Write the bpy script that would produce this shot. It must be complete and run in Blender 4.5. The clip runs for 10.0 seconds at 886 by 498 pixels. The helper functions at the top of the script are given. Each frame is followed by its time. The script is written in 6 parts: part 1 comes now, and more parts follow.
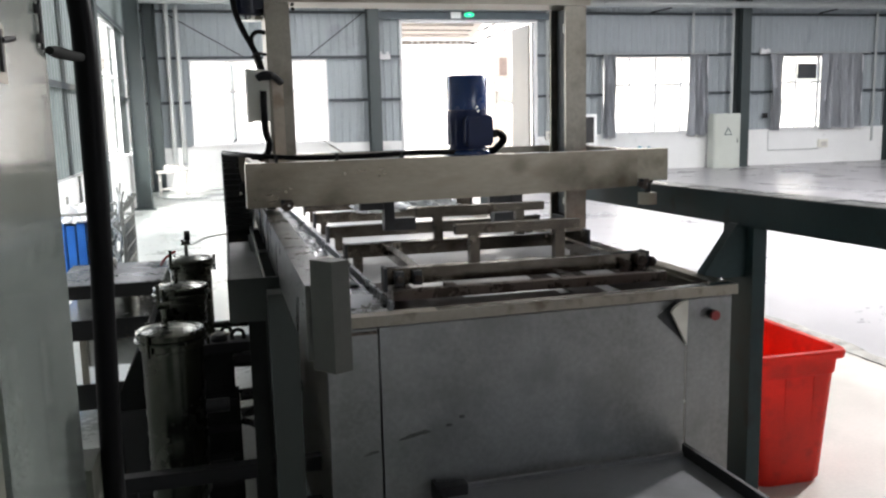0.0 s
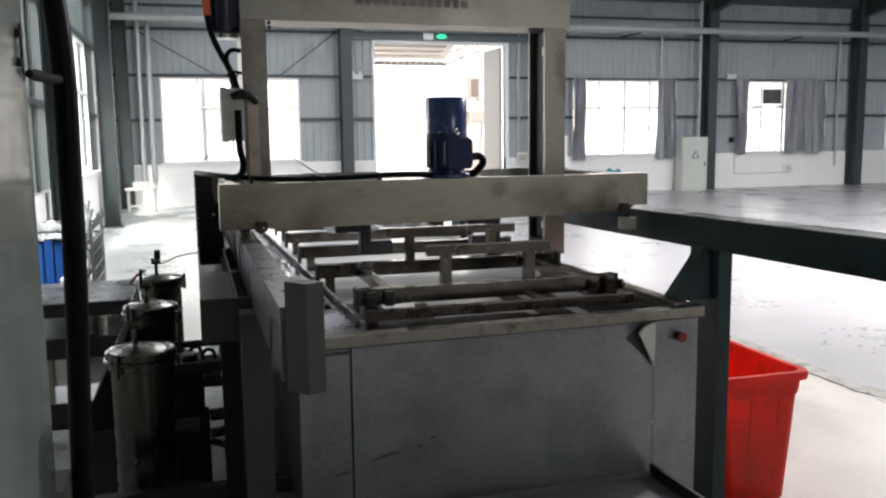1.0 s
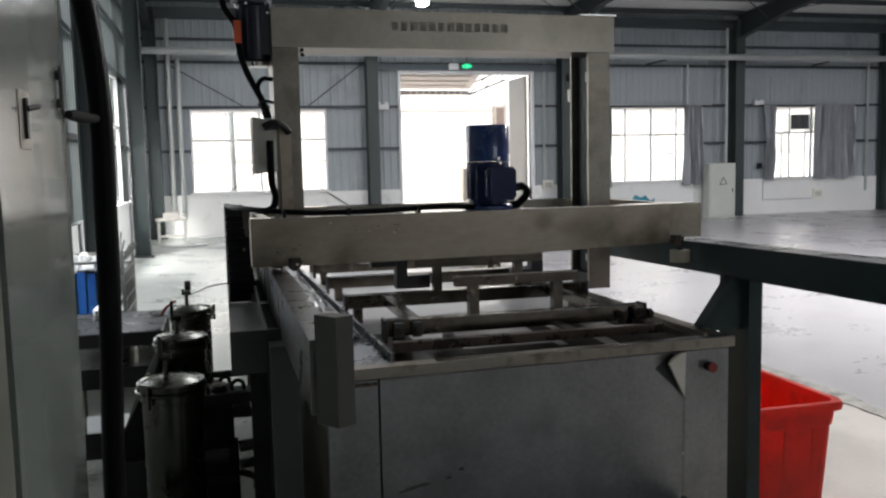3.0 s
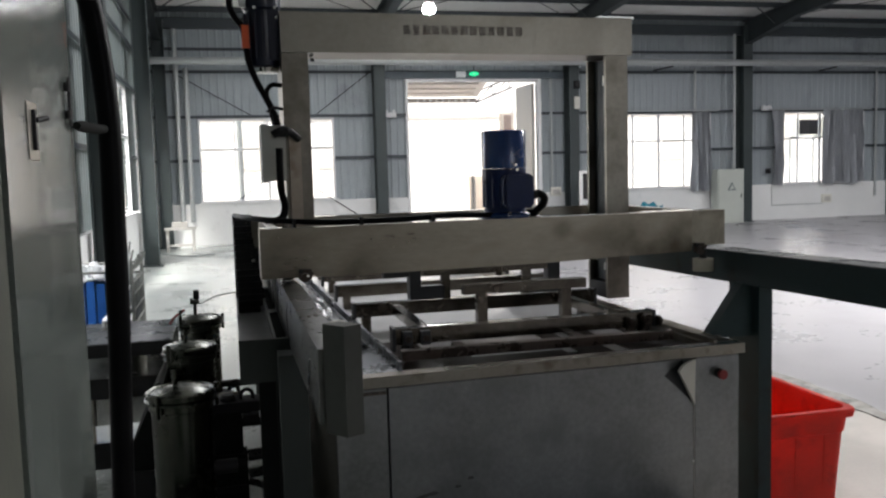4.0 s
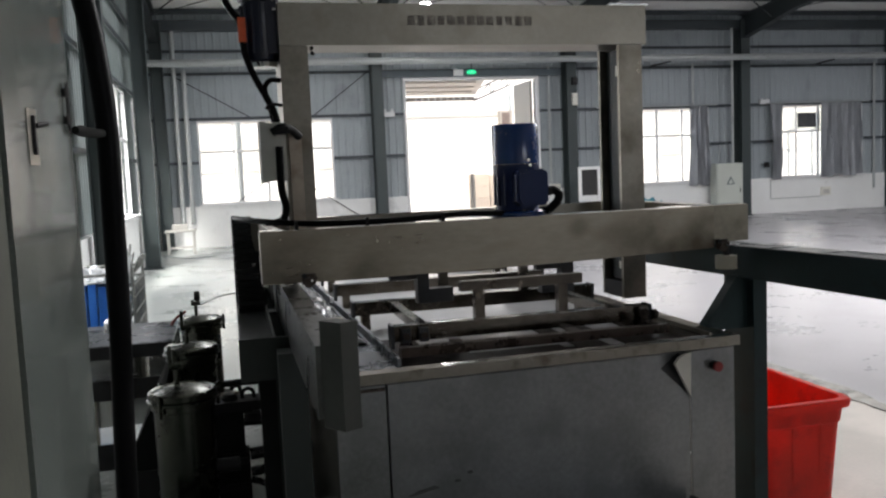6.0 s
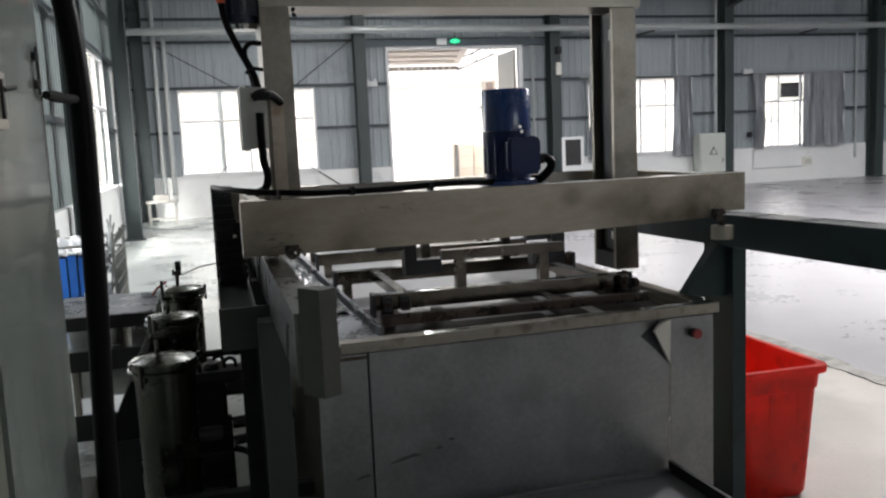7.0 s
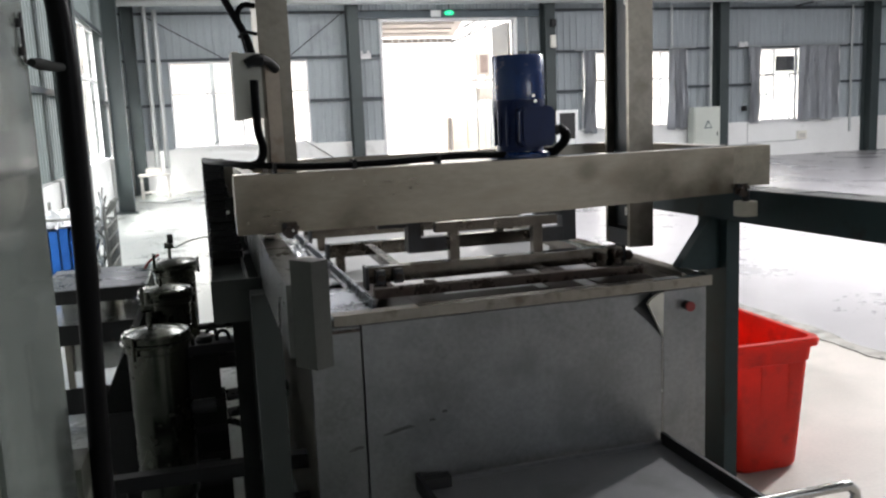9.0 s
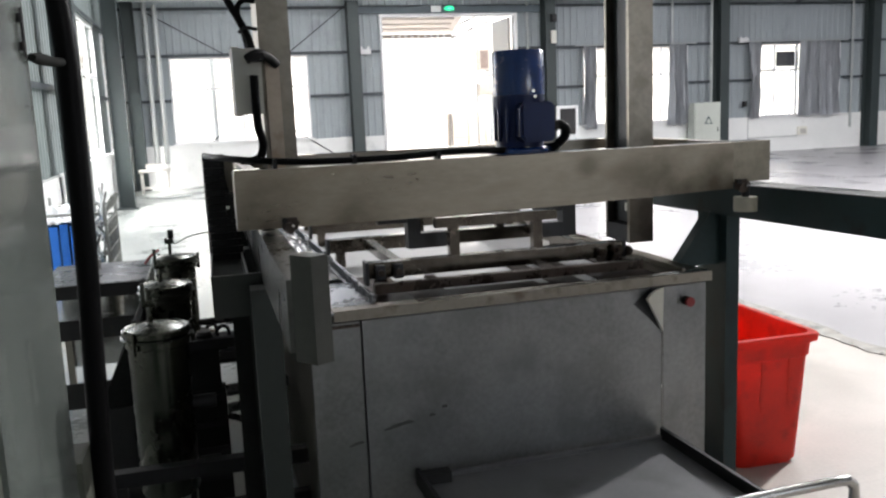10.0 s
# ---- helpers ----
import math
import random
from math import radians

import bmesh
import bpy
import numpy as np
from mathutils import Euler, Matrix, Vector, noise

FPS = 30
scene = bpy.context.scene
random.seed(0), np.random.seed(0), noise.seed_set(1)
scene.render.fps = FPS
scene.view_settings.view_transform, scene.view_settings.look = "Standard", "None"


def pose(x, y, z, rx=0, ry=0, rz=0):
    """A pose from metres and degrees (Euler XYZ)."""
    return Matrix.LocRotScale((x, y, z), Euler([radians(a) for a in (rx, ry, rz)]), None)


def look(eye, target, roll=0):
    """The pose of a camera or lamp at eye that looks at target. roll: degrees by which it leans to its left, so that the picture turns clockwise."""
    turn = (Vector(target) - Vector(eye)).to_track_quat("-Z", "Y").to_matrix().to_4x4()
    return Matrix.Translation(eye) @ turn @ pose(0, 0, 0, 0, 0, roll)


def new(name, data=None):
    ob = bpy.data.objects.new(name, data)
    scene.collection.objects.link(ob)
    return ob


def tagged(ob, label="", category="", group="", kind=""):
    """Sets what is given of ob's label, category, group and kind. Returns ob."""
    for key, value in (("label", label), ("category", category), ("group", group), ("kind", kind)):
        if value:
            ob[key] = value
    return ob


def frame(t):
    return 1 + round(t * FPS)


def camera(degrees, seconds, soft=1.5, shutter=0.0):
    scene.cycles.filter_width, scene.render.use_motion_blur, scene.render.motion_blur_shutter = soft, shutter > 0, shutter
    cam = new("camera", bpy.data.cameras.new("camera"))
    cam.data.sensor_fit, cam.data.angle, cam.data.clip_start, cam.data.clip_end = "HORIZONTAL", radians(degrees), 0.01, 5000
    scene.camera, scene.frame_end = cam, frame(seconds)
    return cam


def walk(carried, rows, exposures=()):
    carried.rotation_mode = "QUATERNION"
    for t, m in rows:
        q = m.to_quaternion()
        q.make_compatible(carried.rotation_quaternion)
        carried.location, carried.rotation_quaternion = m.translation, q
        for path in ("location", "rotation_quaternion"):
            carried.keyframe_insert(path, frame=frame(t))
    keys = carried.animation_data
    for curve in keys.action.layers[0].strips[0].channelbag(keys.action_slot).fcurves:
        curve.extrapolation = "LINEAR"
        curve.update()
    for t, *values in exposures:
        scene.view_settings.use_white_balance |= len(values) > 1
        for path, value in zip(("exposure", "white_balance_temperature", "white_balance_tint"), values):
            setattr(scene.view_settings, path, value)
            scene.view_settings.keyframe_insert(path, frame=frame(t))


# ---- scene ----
cam = camera(54.9, 10.0, soft=2.3)
PATH = [
    (0, (-0.179, -0.044, 1.653), (0.303, 1.872, 1.344), -1.4),
    (0.5, (-0.193, -0.059, 1.658), (0.36, 1.84, 1.364), -0.7),
    (1, (-0.192, -0.072, 1.665), (0.359, 1.832, 1.4), -0.7),
    (1.5, (-0.197, -0.077, 1.666), (0.327, 1.838, 1.428), -1.3),
    (2, (-0.199, -0.077, 1.673), (0.304, 1.846, 1.454), -1.4),
    (2.5, (-0.197, -0.08, 1.673), (0.306, 1.845, 1.461), -1.3),
    (2.7, (-0.198, -0.080, 1.675), (0.302, 1.846, 1.470), -1.2),
    (3.8, (-0.198, -0.079, 1.678), (0.281, 1.854, 1.488), -1.6),
    (4, (-0.197, -0.077, 1.678), (0.28, 1.857, 1.497), -1.6),
    (4.5, (-0.204, -0.093, 1.688), (0.247, 1.85, 1.544), -2.0),
    (5, (-0.206, -0.105, 1.687), (0.248, 1.838, 1.561), -2.1),
    (5.2, (-0.205, -0.108, 1.686), (0.247, 1.836, 1.561), -2.2),
    (6.3, (-0.184, -0.117, 1.673), (0.308, 1.809, 1.459), -2.5),
    (6.5, (-0.181, -0.118, 1.671), (0.322, 1.805, 1.442), -2.5),
    (7, (-0.179, -0.115, 1.668), (0.327, 1.803, 1.414), -2.5),
    (7.5, (-0.176, -0.113, 1.665), (0.332, 1.801, 1.386), -2.7),
    (8, (-0.173, -0.11, 1.664), (0.345, 1.799, 1.371), -2.6),
    (8.5, (-0.171, -0.104, 1.662), (0.344, 1.805, 1.357), -2.5),
    (9, (-0.174, -0.104, 1.661), (0.341, 1.802, 1.346), -2.4),
    (9.5, (-0.176, -0.107, 1.662), (0.341, 1.799, 1.345), -2.3),
    (10, (-0.174, -0.107, 1.66), (0.34, 1.799, 1.335), -2.4),
]
EXPOSURE = 1.33
BRIGHTNESS = [(0, 0.45), (0.5, 0.28), (1.0, 0.1), (2.0, -0.2), (2.5, -0.3), (4.0, -0.4), (5.0, -0.42), (6.5, -0.35), (7.0, -0.2), (8.0, 0.02), (9.0, 0.2), (10, 0.32)]
walk(cam, [(t, look(eye, target, roll)) for t, eye, target, roll in PATH], [(t, EXPOSURE + e) for t, e in BRIGHTNESS])

# ---- world, light, exposure ----
world = bpy.data.worlds.new("sky")
scene.world = world
world.use_nodes = True
wn = world.node_tree.nodes
sky = wn.new("ShaderNodeTexSky")
sky.sky_type, sky.sun_disc, sky.sun_elevation, sky.sun_rotation = "NISHITA", False, radians(48), radians(-150)
sky.air_density, sky.dust_density = 1.0, 4.0
wn["Background"].inputs["Strength"].default_value = 0.15
world.node_tree.links.new(sky.outputs["Color"], wn["Background"].inputs["Color"])

sun = new("sun", bpy.data.lights.new("sun", "SUN"))
sun.data.energy, sun.data.angle, sun.data.color = 3.2, radians(12), (1.0, 0.97, 0.93)
sun.matrix_world = look((0, 0, 40), (14, 26, 0))


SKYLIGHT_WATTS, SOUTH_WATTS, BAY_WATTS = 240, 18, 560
WEST_WATTS = 5
BAY_LAMP = (9.0, 6.8, 5.2)


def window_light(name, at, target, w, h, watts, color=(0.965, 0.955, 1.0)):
    """An area light for a window's opening, seen or added, or for a lamp."""
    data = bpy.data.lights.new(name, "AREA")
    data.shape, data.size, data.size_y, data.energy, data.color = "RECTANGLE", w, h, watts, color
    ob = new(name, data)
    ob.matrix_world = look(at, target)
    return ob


# added lamp out of view; it throws the sharp shadow edge on the tray
bay = window_light("bay_light", (BAY_LAMP[0], BAY_LAMP[1], BAY_LAMP[2] - 0.02), (BAY_LAMP[0], BAY_LAMP[1], 0), 0.4, 0.4, BAY_WATTS, (1.0, 0.985, 0.98))
bay.data.shape = "DISK"


# ---- materials ----
def material(name, color, rough=0.5, metal=0.0, vary=0.15, scale=3.0, fine=60.0, bump=0.0, stain=None, stain_at=0.6,
             stretch=(1, 1, 1), spec=0.5, coat=0.0, rough_vary=0.1, random=0.0, ramp=0.12):
    """A procedural surface: two scales of noise in colour and gloss, fine relief, and stains of their own colour."""
    m = bpy.data.materials.new(name)
    m.use_nodes = True
    n, link = m.node_tree.nodes, m.node_tree.links.new
    b = n["Principled BSDF"]
    b.inputs["Metallic"].default_value, b.inputs["Specular IOR Level"].default_value = metal, spec
    b.inputs["Coat Weight"].default_value = coat
    coord, mapping = n.new("ShaderNodeTexCoord"), n.new("ShaderNodeMapping")
    mapping.inputs["Scale"].default_value = stretch
    geo = n.new("ShaderNodeNewGeometry")
    link(geo.outputs["Position"] if stretch == (1, 1, 1) else coord.outputs["Object"], mapping.inputs["Vector"])
    big, small = n.new("ShaderNodeTexNoise"), n.new("ShaderNodeTexNoise")
    for node, s, d in ((big, scale, 5), (small, fine, 3)):
        node.inputs["Scale"].default_value, node.inputs["Detail"].default_value = s, d
        link(mapping.outputs[0], node.inputs["Vector"])
    mean = n.new("ShaderNodeMath")
    mean.operation = "MULTIPLY_ADD"
    link(big.outputs["Fac"], mean.inputs[0])
    mean.inputs[1].default_value = 0.7
    part_small = n.new("ShaderNodeMath")
    part_small.operation = "MULTIPLY"
    part_small.inputs[1].default_value = 0.3
    link(small.outputs["Fac"], part_small.inputs[0])
    link(part_small.outputs[0], mean.inputs[2])
    mix = n.new("ShaderNodeMix")
    mix.data_type = "RGBA"
    lo, hi = [c * (1 - vary) for c in color], [min(1, c * (1 + vary)) for c in color]
    mix.inputs[6].default_value, mix.inputs[7].default_value = (*lo, 1), (*hi, 1)
    spread = n.new("ShaderNodeMapRange")
    spread.inputs["From Min"].default_value, spread.inputs["From Max"].default_value = 0.3, 0.7
    link(mean.outputs[0], spread.inputs["Value"])
    link(spread.outputs[0], mix.inputs[0])
    out = mix.outputs[2]
    if stain:
        spots = n.new("ShaderNodeTexNoise")
        spots.inputs["Scale"].default_value, spots.inputs["Detail"].default_value = scale * 1.7, 8
        link(mapping.outputs[0], spots.inputs["Vector"])
        edge = n.new("ShaderNodeMapRange")
        edge.inputs["From Min"].default_value, edge.inputs["From Max"].default_value = stain_at, stain_at + ramp
        link(spots.outputs["Fac"], edge.inputs["Value"])
        over = n.new("ShaderNodeMix")
        over.data_type = "RGBA"
        link(edge.outputs[0], over.inputs[0])
        link(out, over.inputs[6])
        over.inputs[7].default_value = (*stain, 1)
        out = over.outputs[2]
    if random:
        info, hsv = n.new("ShaderNodeObjectInfo"), n.new("ShaderNodeHueSaturation")
        amount = n.new("ShaderNodeMapRange")
        amount.inputs["To Min"].default_value, amount.inputs["To Max"].default_value = 1 - random, 1 + random
        link(info.outputs["Random"], amount.inputs["Value"])
        link(amount.outputs[0], hsv.inputs["Value"])
        link(out, hsv.inputs["Color"])
        out = hsv.outputs[0]
    link(out, b.inputs["Base Color"])
    gloss = n.new("ShaderNodeMapRange")
    gloss.inputs["To Min"].default_value, gloss.inputs["To Max"].default_value = max(0.02, rough - rough_vary), min(1, rough + rough_vary)
    link(spread.outputs[0], gloss.inputs["Value"])
    link(gloss.outputs[0], b.inputs["Roughness"])
    if bump:
        rel = n.new("ShaderNodeBump")
        rel.inputs["Strength"].default_value, rel.inputs["Distance"].default_value = bump, 0.01
        link(mean.outputs[0], rel.inputs["Height"])
        link(rel.outputs[0], b.inputs["Normal"])
    return m


def smudges(m, spots, color):
    """Soft dark marks, oil marks among them: spots give a place on the part, in its own space, and a radius."""
    n, link = m.node_tree.nodes, m.node_tree.links.new
    b = n["Principled BSDF"]
    coord, rough = n.new("ShaderNodeTexCoord"), n.new("ShaderNodeTexNoise")
    rough.inputs["Scale"].default_value, rough.inputs["Detail"].default_value = 7, 8
    link(coord.outputs["Object"], rough.inputs["Vector"])
    total = None
    for place, radius in spots:
        d = n.new("ShaderNodeVectorMath")
        d.operation = "DISTANCE"
        link(coord.outputs["Object"], d.inputs[0])
        d.inputs[1].default_value = place
        r = n.new("ShaderNodeMapRange")
        r.interpolation_type = "SMOOTHERSTEP"
        r.inputs["From Min"].default_value, r.inputs["From Max"].default_value = 0.0, radius
        r.inputs["To Min"].default_value, r.inputs["To Max"].default_value = 1.0, 0.0
        link(d.outputs["Value"], r.inputs["Value"])
        if total is None:
            total = r.outputs[0]
        else:
            add = n.new("ShaderNodeMath")
            add.operation = "MAXIMUM"
            link(total, add.inputs[0])
            link(r.outputs[0], add.inputs[1])
            total = add.outputs[0]
    mul = n.new("ShaderNodeMath")
    mul.operation = "MULTIPLY"
    link(total, mul.inputs[0])
    lift = n.new("ShaderNodeMapRange")
    lift.inputs["From Min"].default_value, lift.inputs["From Max"].default_value = 0.22, 0.7
    link(rough.outputs["Fac"], lift.inputs["Value"])
    link(lift.outputs[0], mul.inputs[1])
    mix = n.new("ShaderNodeMix")
    mix.data_type = "RGBA"
    link(mul.outputs[0], mix.inputs[0])
    link(b.inputs["Base Color"].links[0].from_socket, mix.inputs[6])
    mix.inputs[7].default_value = (*color, 1)
    link(mix.outputs[2], b.inputs["Base Color"])
    return m


def glowing(name, color, strength):
    m = material(name, color, 0.4)
    b = m.node_tree.nodes["Principled BSDF"]
    b.inputs["Emission Color"].default_value, b.inputs["Emission Strength"].default_value = (*color, 1), strength
    return m


STEEL = material("stainless_steel", (0.32, 0.3, 0.26), 0.4, 1.0, 0.2, 2.6, 40, 0.03, (0.21, 0.185, 0.15), 0.55, ramp=0.3, rough_vary=0.12)
STEEL_WORN = material("stained_stainless", (0.29, 0.268, 0.23), 0.45, 1.0, 0.25, 6, 60, 0.1, (0.16, 0.13, 0.1), 0.55, rough_vary=0.15)
POST_STEEL = material("weathered_post_stainless", (0.27, 0.25, 0.215), 0.4, 1.0, 0.3, 4, 50, 0.05, (0.16, 0.14, 0.11), 0.5, rough_vary=0.14, ramp=0.25)
TAN_STEEL = material("tan_tinted_stainless", (0.42, 0.36, 0.3), 0.45, 0.9, 0.2, 6, 50, 0.05, (0.3, 0.24, 0.19), 0.54, rough_vary=0.1)
FRAME_STEEL = material("oiled_stainless", (0.15, 0.132, 0.11), 0.22, 1.0, 0.35, 6, 60, 0.03, (0.07, 0.052, 0.042), 0.5, rough_vary=0.1, ramp=0.25)
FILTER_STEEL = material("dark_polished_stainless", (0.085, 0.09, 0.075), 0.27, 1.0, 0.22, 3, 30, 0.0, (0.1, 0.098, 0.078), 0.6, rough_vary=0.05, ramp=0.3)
STEEL_PANEL = material("stainless_panel", (0.265, 0.27, 0.272), 0.4, 0.85, 0.34, 3.0, 55, 0.12, (0.195, 0.2, 0.2), 0.5, rough_vary=0.1, ramp=0.3)
TRAY = material("dull_tray_sheet", (0.19, 0.192, 0.203), 0.45, 0.15, 0.22, 3, 90, 0.04, (0.12, 0.12, 0.124), 0.54, ramp=0.25)
CART_GREY = material("dull_cart_steel", (0.2, 0.21, 0.195), 0.5, 0.4, 0.25, 6, 60, 0.05, (0.1, 0.09, 0.075), 0.58)
POLISHED = material("polished_stainless", (0.75, 0.75, 0.73), 0.1, 1.0, 0.06, 3, 50, 0.0, rough_vary=0.03)
COOL_STEEL = material("wet_cool_stainless", (0.2, 0.214, 0.232), 0.3, 1.0, 0.25, 5, 40, 0.06, (0.17, 0.175, 0.18), 0.56, rough_vary=0.1)
CLAW = material("dark_grey_paint", (0.045, 0.048, 0.054), 0.45, 0, 0.2, 6, 60, 0.06, (0.03, 0.03, 0.03), 0.6)
WET_RUST = material("wet_rusty_steel", (0.1, 0.078, 0.066), 0.3, 0.6, 0.35, 9, 70, 0.02, (0.08, 0.05, 0.04), 0.52, ramp=0.25)
# matte dark brown that paints the dark reflections under the front bars
LEDGE = material("reflection_brown_ledge", (0.045, 0.036, 0.032), 0.4, 0.0, 0.4, 6, 50, 0.02, (0.1, 0.08, 0.07), 0.55, rough_vary=0.15, spec=0.04)
TEAL_BELT = material("dark_teal_belt", (0.011, 0.019, 0.02), 0.45, 0, 0.3, 4, 60, 0.1, (0.02, 0.03, 0.03), 0.6)
UNIT_BEIGE = material("weathered_beige_casing", (0.36, 0.33, 0.29), 0.6, 0, 0.12, 4, 40)
CANOPY = material("dusty_beige_canopy_sheet", (0.58, 0.52, 0.46), 0.7, 0, 0.15, 2, 30)
BROWN = material("rusty_brown_steel", (0.16, 0.125, 0.11), 0.6, 0, 0.2, 5, 40)
SHUTTER = material("pale_shutter", (0.6, 0.56, 0.5), 0.7, 0, 0.1, 2, 30)
LEAF = material("cream_door_leaf", (0.4, 0.39, 0.35), 0.5, 0, 0.08, 1.5, 30)
# lighter, smoother steel on top faces imitates the far windows' glint there
GLINT_TOP = material("glint_bright_stainless", (0.5, 0.49, 0.46), 0.16, 1.0, 0.3, 7, 60, 0.02, (0.22, 0.2, 0.17), 0.52, rough_vary=0.06)
STEEL_BRIGHT = material("bright_stainless", (0.6, 0.6, 0.58), 0.22, 1.0, 0.08, 3, 50, 0.03)
# the wide spots at positive x darken the beam towards its right end
BEAM = smudges(material("stained_beam_stainless", (0.325, 0.29, 0.235), 0.36, 1.0, 0.24, 3.0, 40, 0.04, (0.21, 0.175, 0.135), 0.54, rough_vary=0.14, stretch=(0.7, 1, 2.2), ramp=0.3),
               [((-0.80, -0.04, -0.06), 0.16), ((-0.5, -0.04, -0.09), 0.16), ((0.62, -0.04, -0.05), 0.3), ((0.80, -0.04, -0.03), 0.22), ((0.88, -0.04, -0.07), 0.2), ((0.3, -0.04, 0.04), 0.07)], (0.12, 0.102, 0.074))
BEAM_END = material("beam_end_stainless", (0.27, 0.245, 0.195), 0.36, 1.0, 0.3, 6.0, 40, 0.04, (0.15, 0.128, 0.095), 0.5, rough_vary=0.14, ramp=0.3)
RAIL_PAINT = material("dark_teal_paint", (0.024, 0.046, 0.049), 0.5, 0, 0.3, 4, 50, 0.1, (0.02, 0.025, 0.025), 0.62, spec=0.3)
LEG_GREEN = material("grey_green_paint", (0.03, 0.037, 0.033), 0.5, 0, 0.2, 4, 50, 0.06, (0.035, 0.035, 0.03), 0.62)
RAIL_STEEL = material("grey_rail_steel", (0.14, 0.145, 0.138), 0.3, 0.85, 0.3, 5, 60, 0.05, (0.12, 0.12, 0.11), 0.54, rough_vary=0.12)
PAINT = material("blue_grey_paint", (0.07, 0.095, 0.11), 0.45, 0, 0.2, 3, 50, 0.08, (0.05, 0.05, 0.05), 0.66)
COLUMN = material("column_paint", (0.037, 0.05, 0.051), 0.5, 0, 0.15, 1.5, 30, 0.05)
RAFTER = material("rafter_paint", (0.02, 0.027, 0.03), 0.55, 0, 0.15, 1.5, 30)
GIRT = material("girt_paint", (0.05, 0.062, 0.07), 0.5, 0, 0.12, 1.5, 30)
SHEET = material("corrugated_sheet", (0.33, 0.37, 0.39), 0.45, 0.0, 0.08, 0.6, 12, 0.03, (0.25, 0.28, 0.3), 0.62, random=0.06)
# greener copy of SHEET, darkened for the weaker light on the gable wall
SHEET_SHADED = material("shaded_grey_green_sheet", (0.21, 0.25, 0.245), 0.45, 0.0, 0.08, 0.6, 12, 0.03, (0.16, 0.19, 0.185), 0.62, random=0.06)
WHITE_WALL = material("whitewashed_masonry", (0.78, 0.79, 0.78), 0.8, 0, 0.05, 1.2, 25, 0.15, (0.62, 0.63, 0.62), 0.63)
# unseen closing walls, kept pale to bounce light forward
PLAIN_WALL = material("plain_wall", (0.74, 0.75, 0.75), 0.8, 0, 0.08, 0.8, 20, 0.05)
ROOF = material("roof_lining", (0.8, 0.8, 0.77), 0.7, 0, 0.08, 0.5, 10, 0.05, (0.6, 0.58, 0.52), 0.62)
FLOOR = material("polished_concrete", (0.305, 0.3, 0.31), 0.29, 0, 0.1, 0.9, 14, 0.015, (0.245, 0.238, 0.246), 0.5, rough_vary=0.05, ramp=0.35)
FLOOR_NEAR = material("bare_concrete", (0.38, 0.35, 0.318), 0.45, 0, 0.2, 1.6, 55, 0.1, (0.3, 0.276, 0.25), 0.55, rough_vary=0.12, ramp=0.3)
FLOOR_GREEN = material("greenish_sealed_concrete", (0.54, 0.57, 0.545), 0.3, 0, 0.1, 0.9, 20, 0.03, (0.42, 0.48, 0.45), 0.58, rough_vary=0.1)
PLASTER = material("pale_plaster", (0.5, 0.48, 0.44), 0.85, 0, 0.12, 6, 40, 0.3, (0.4, 0.38, 0.34), 0.58)
SEAM = material("dirty_joint", (0.24, 0.23, 0.21), 0.85, 0, 0.5, 7, 40, 0.5, (0.08, 0.08, 0.075), 0.52)
OUT_GROUND = material("yard_concrete", (0.55, 0.54, 0.52), 0.8, 0, 0.1, 0.3, 8, 0.1)
RENDER = material("pale_render", (0.8, 0.78, 0.74), 0.85, 0, 0.05, 0.5, 10, 0.1)
FRAME_WHITE = material("white_aluminium", (0.75, 0.76, 0.76), 0.4, 0, 0.05, 2, 30)
WINDOW_FRAME = material("grey_white_aluminium", (0.75, 0.76, 0.77), 0.4, 0, 0.05, 2, 30)
WHITE_BOX = material("white_plastic_box", (0.6, 0.6, 0.57), 0.45, 0, 0.05, 6, 60)
_n, _l = WHITE_BOX.node_tree.nodes, WHITE_BOX.node_tree.links.new
_t, _m = _n.new("ShaderNodeBsdfTranslucent"), _n.new("ShaderNodeMixShader")
_t.inputs["Color"].default_value, _m.inputs[0].default_value = (0.8, 0.8, 0.74, 1), 0.4
_l(_n["Principled BSDF"].outputs[0], _m.inputs[1])
_l(_t.outputs[0], _m.inputs[2])
_l(_m.outputs[0], _n["Material Output"].inputs["Surface"])
ENAMEL = material("pale_green_grey_enamel", (0.5, 0.53, 0.485), 0.4, 0, 0.06, 2.5, 40, 0.03)
CREAM = material("cream_enamel", (0.72, 0.71, 0.64), 0.45, 0, 0.06, 2.5, 40, 0.04, (0.6, 0.58, 0.52), 0.66)
GALV = material("galvanised_pipe", (0.42, 0.445, 0.44), 0.35, 0.3, 0.1, 3, 40)
# upright streaks in the colour imitate light and shade of the folds
CURTAIN = material("grey_curtain_cloth", (0.38, 0.4, 0.425), 0.85, 0, 0.4, 9, 40, 0.1, stretch=(1, 0.4, 0.06))
_n, _l = CURTAIN.node_tree.nodes, CURTAIN.node_tree.links.new
_t, _m = _n.new("ShaderNodeBsdfTranslucent"), _n.new("ShaderNodeMixShader")
_t.inputs["Color"].default_value, _m.inputs[0].default_value = (0.5, 0.52, 0.55, 1), 0.06
_l(_n["Principled BSDF"].outputs[0], _m.inputs[1])
_l(_t.outputs[0], _m.inputs[2])
_l(_m.outputs[0], _n["Material Output"].inputs["Surface"])
RUBBER = material("black_rubber", (0.004, 0.004, 0.0045), 0.4, 0, 0.1, 4, 40, 0.0, rough_vary=0.03, spec=0.09)
HOSE = material("dark_glossy_hose", (0.014, 0.014, 0.016), 0.28, 0, 0.2, 10, 60, 0.03, spec=0.5)
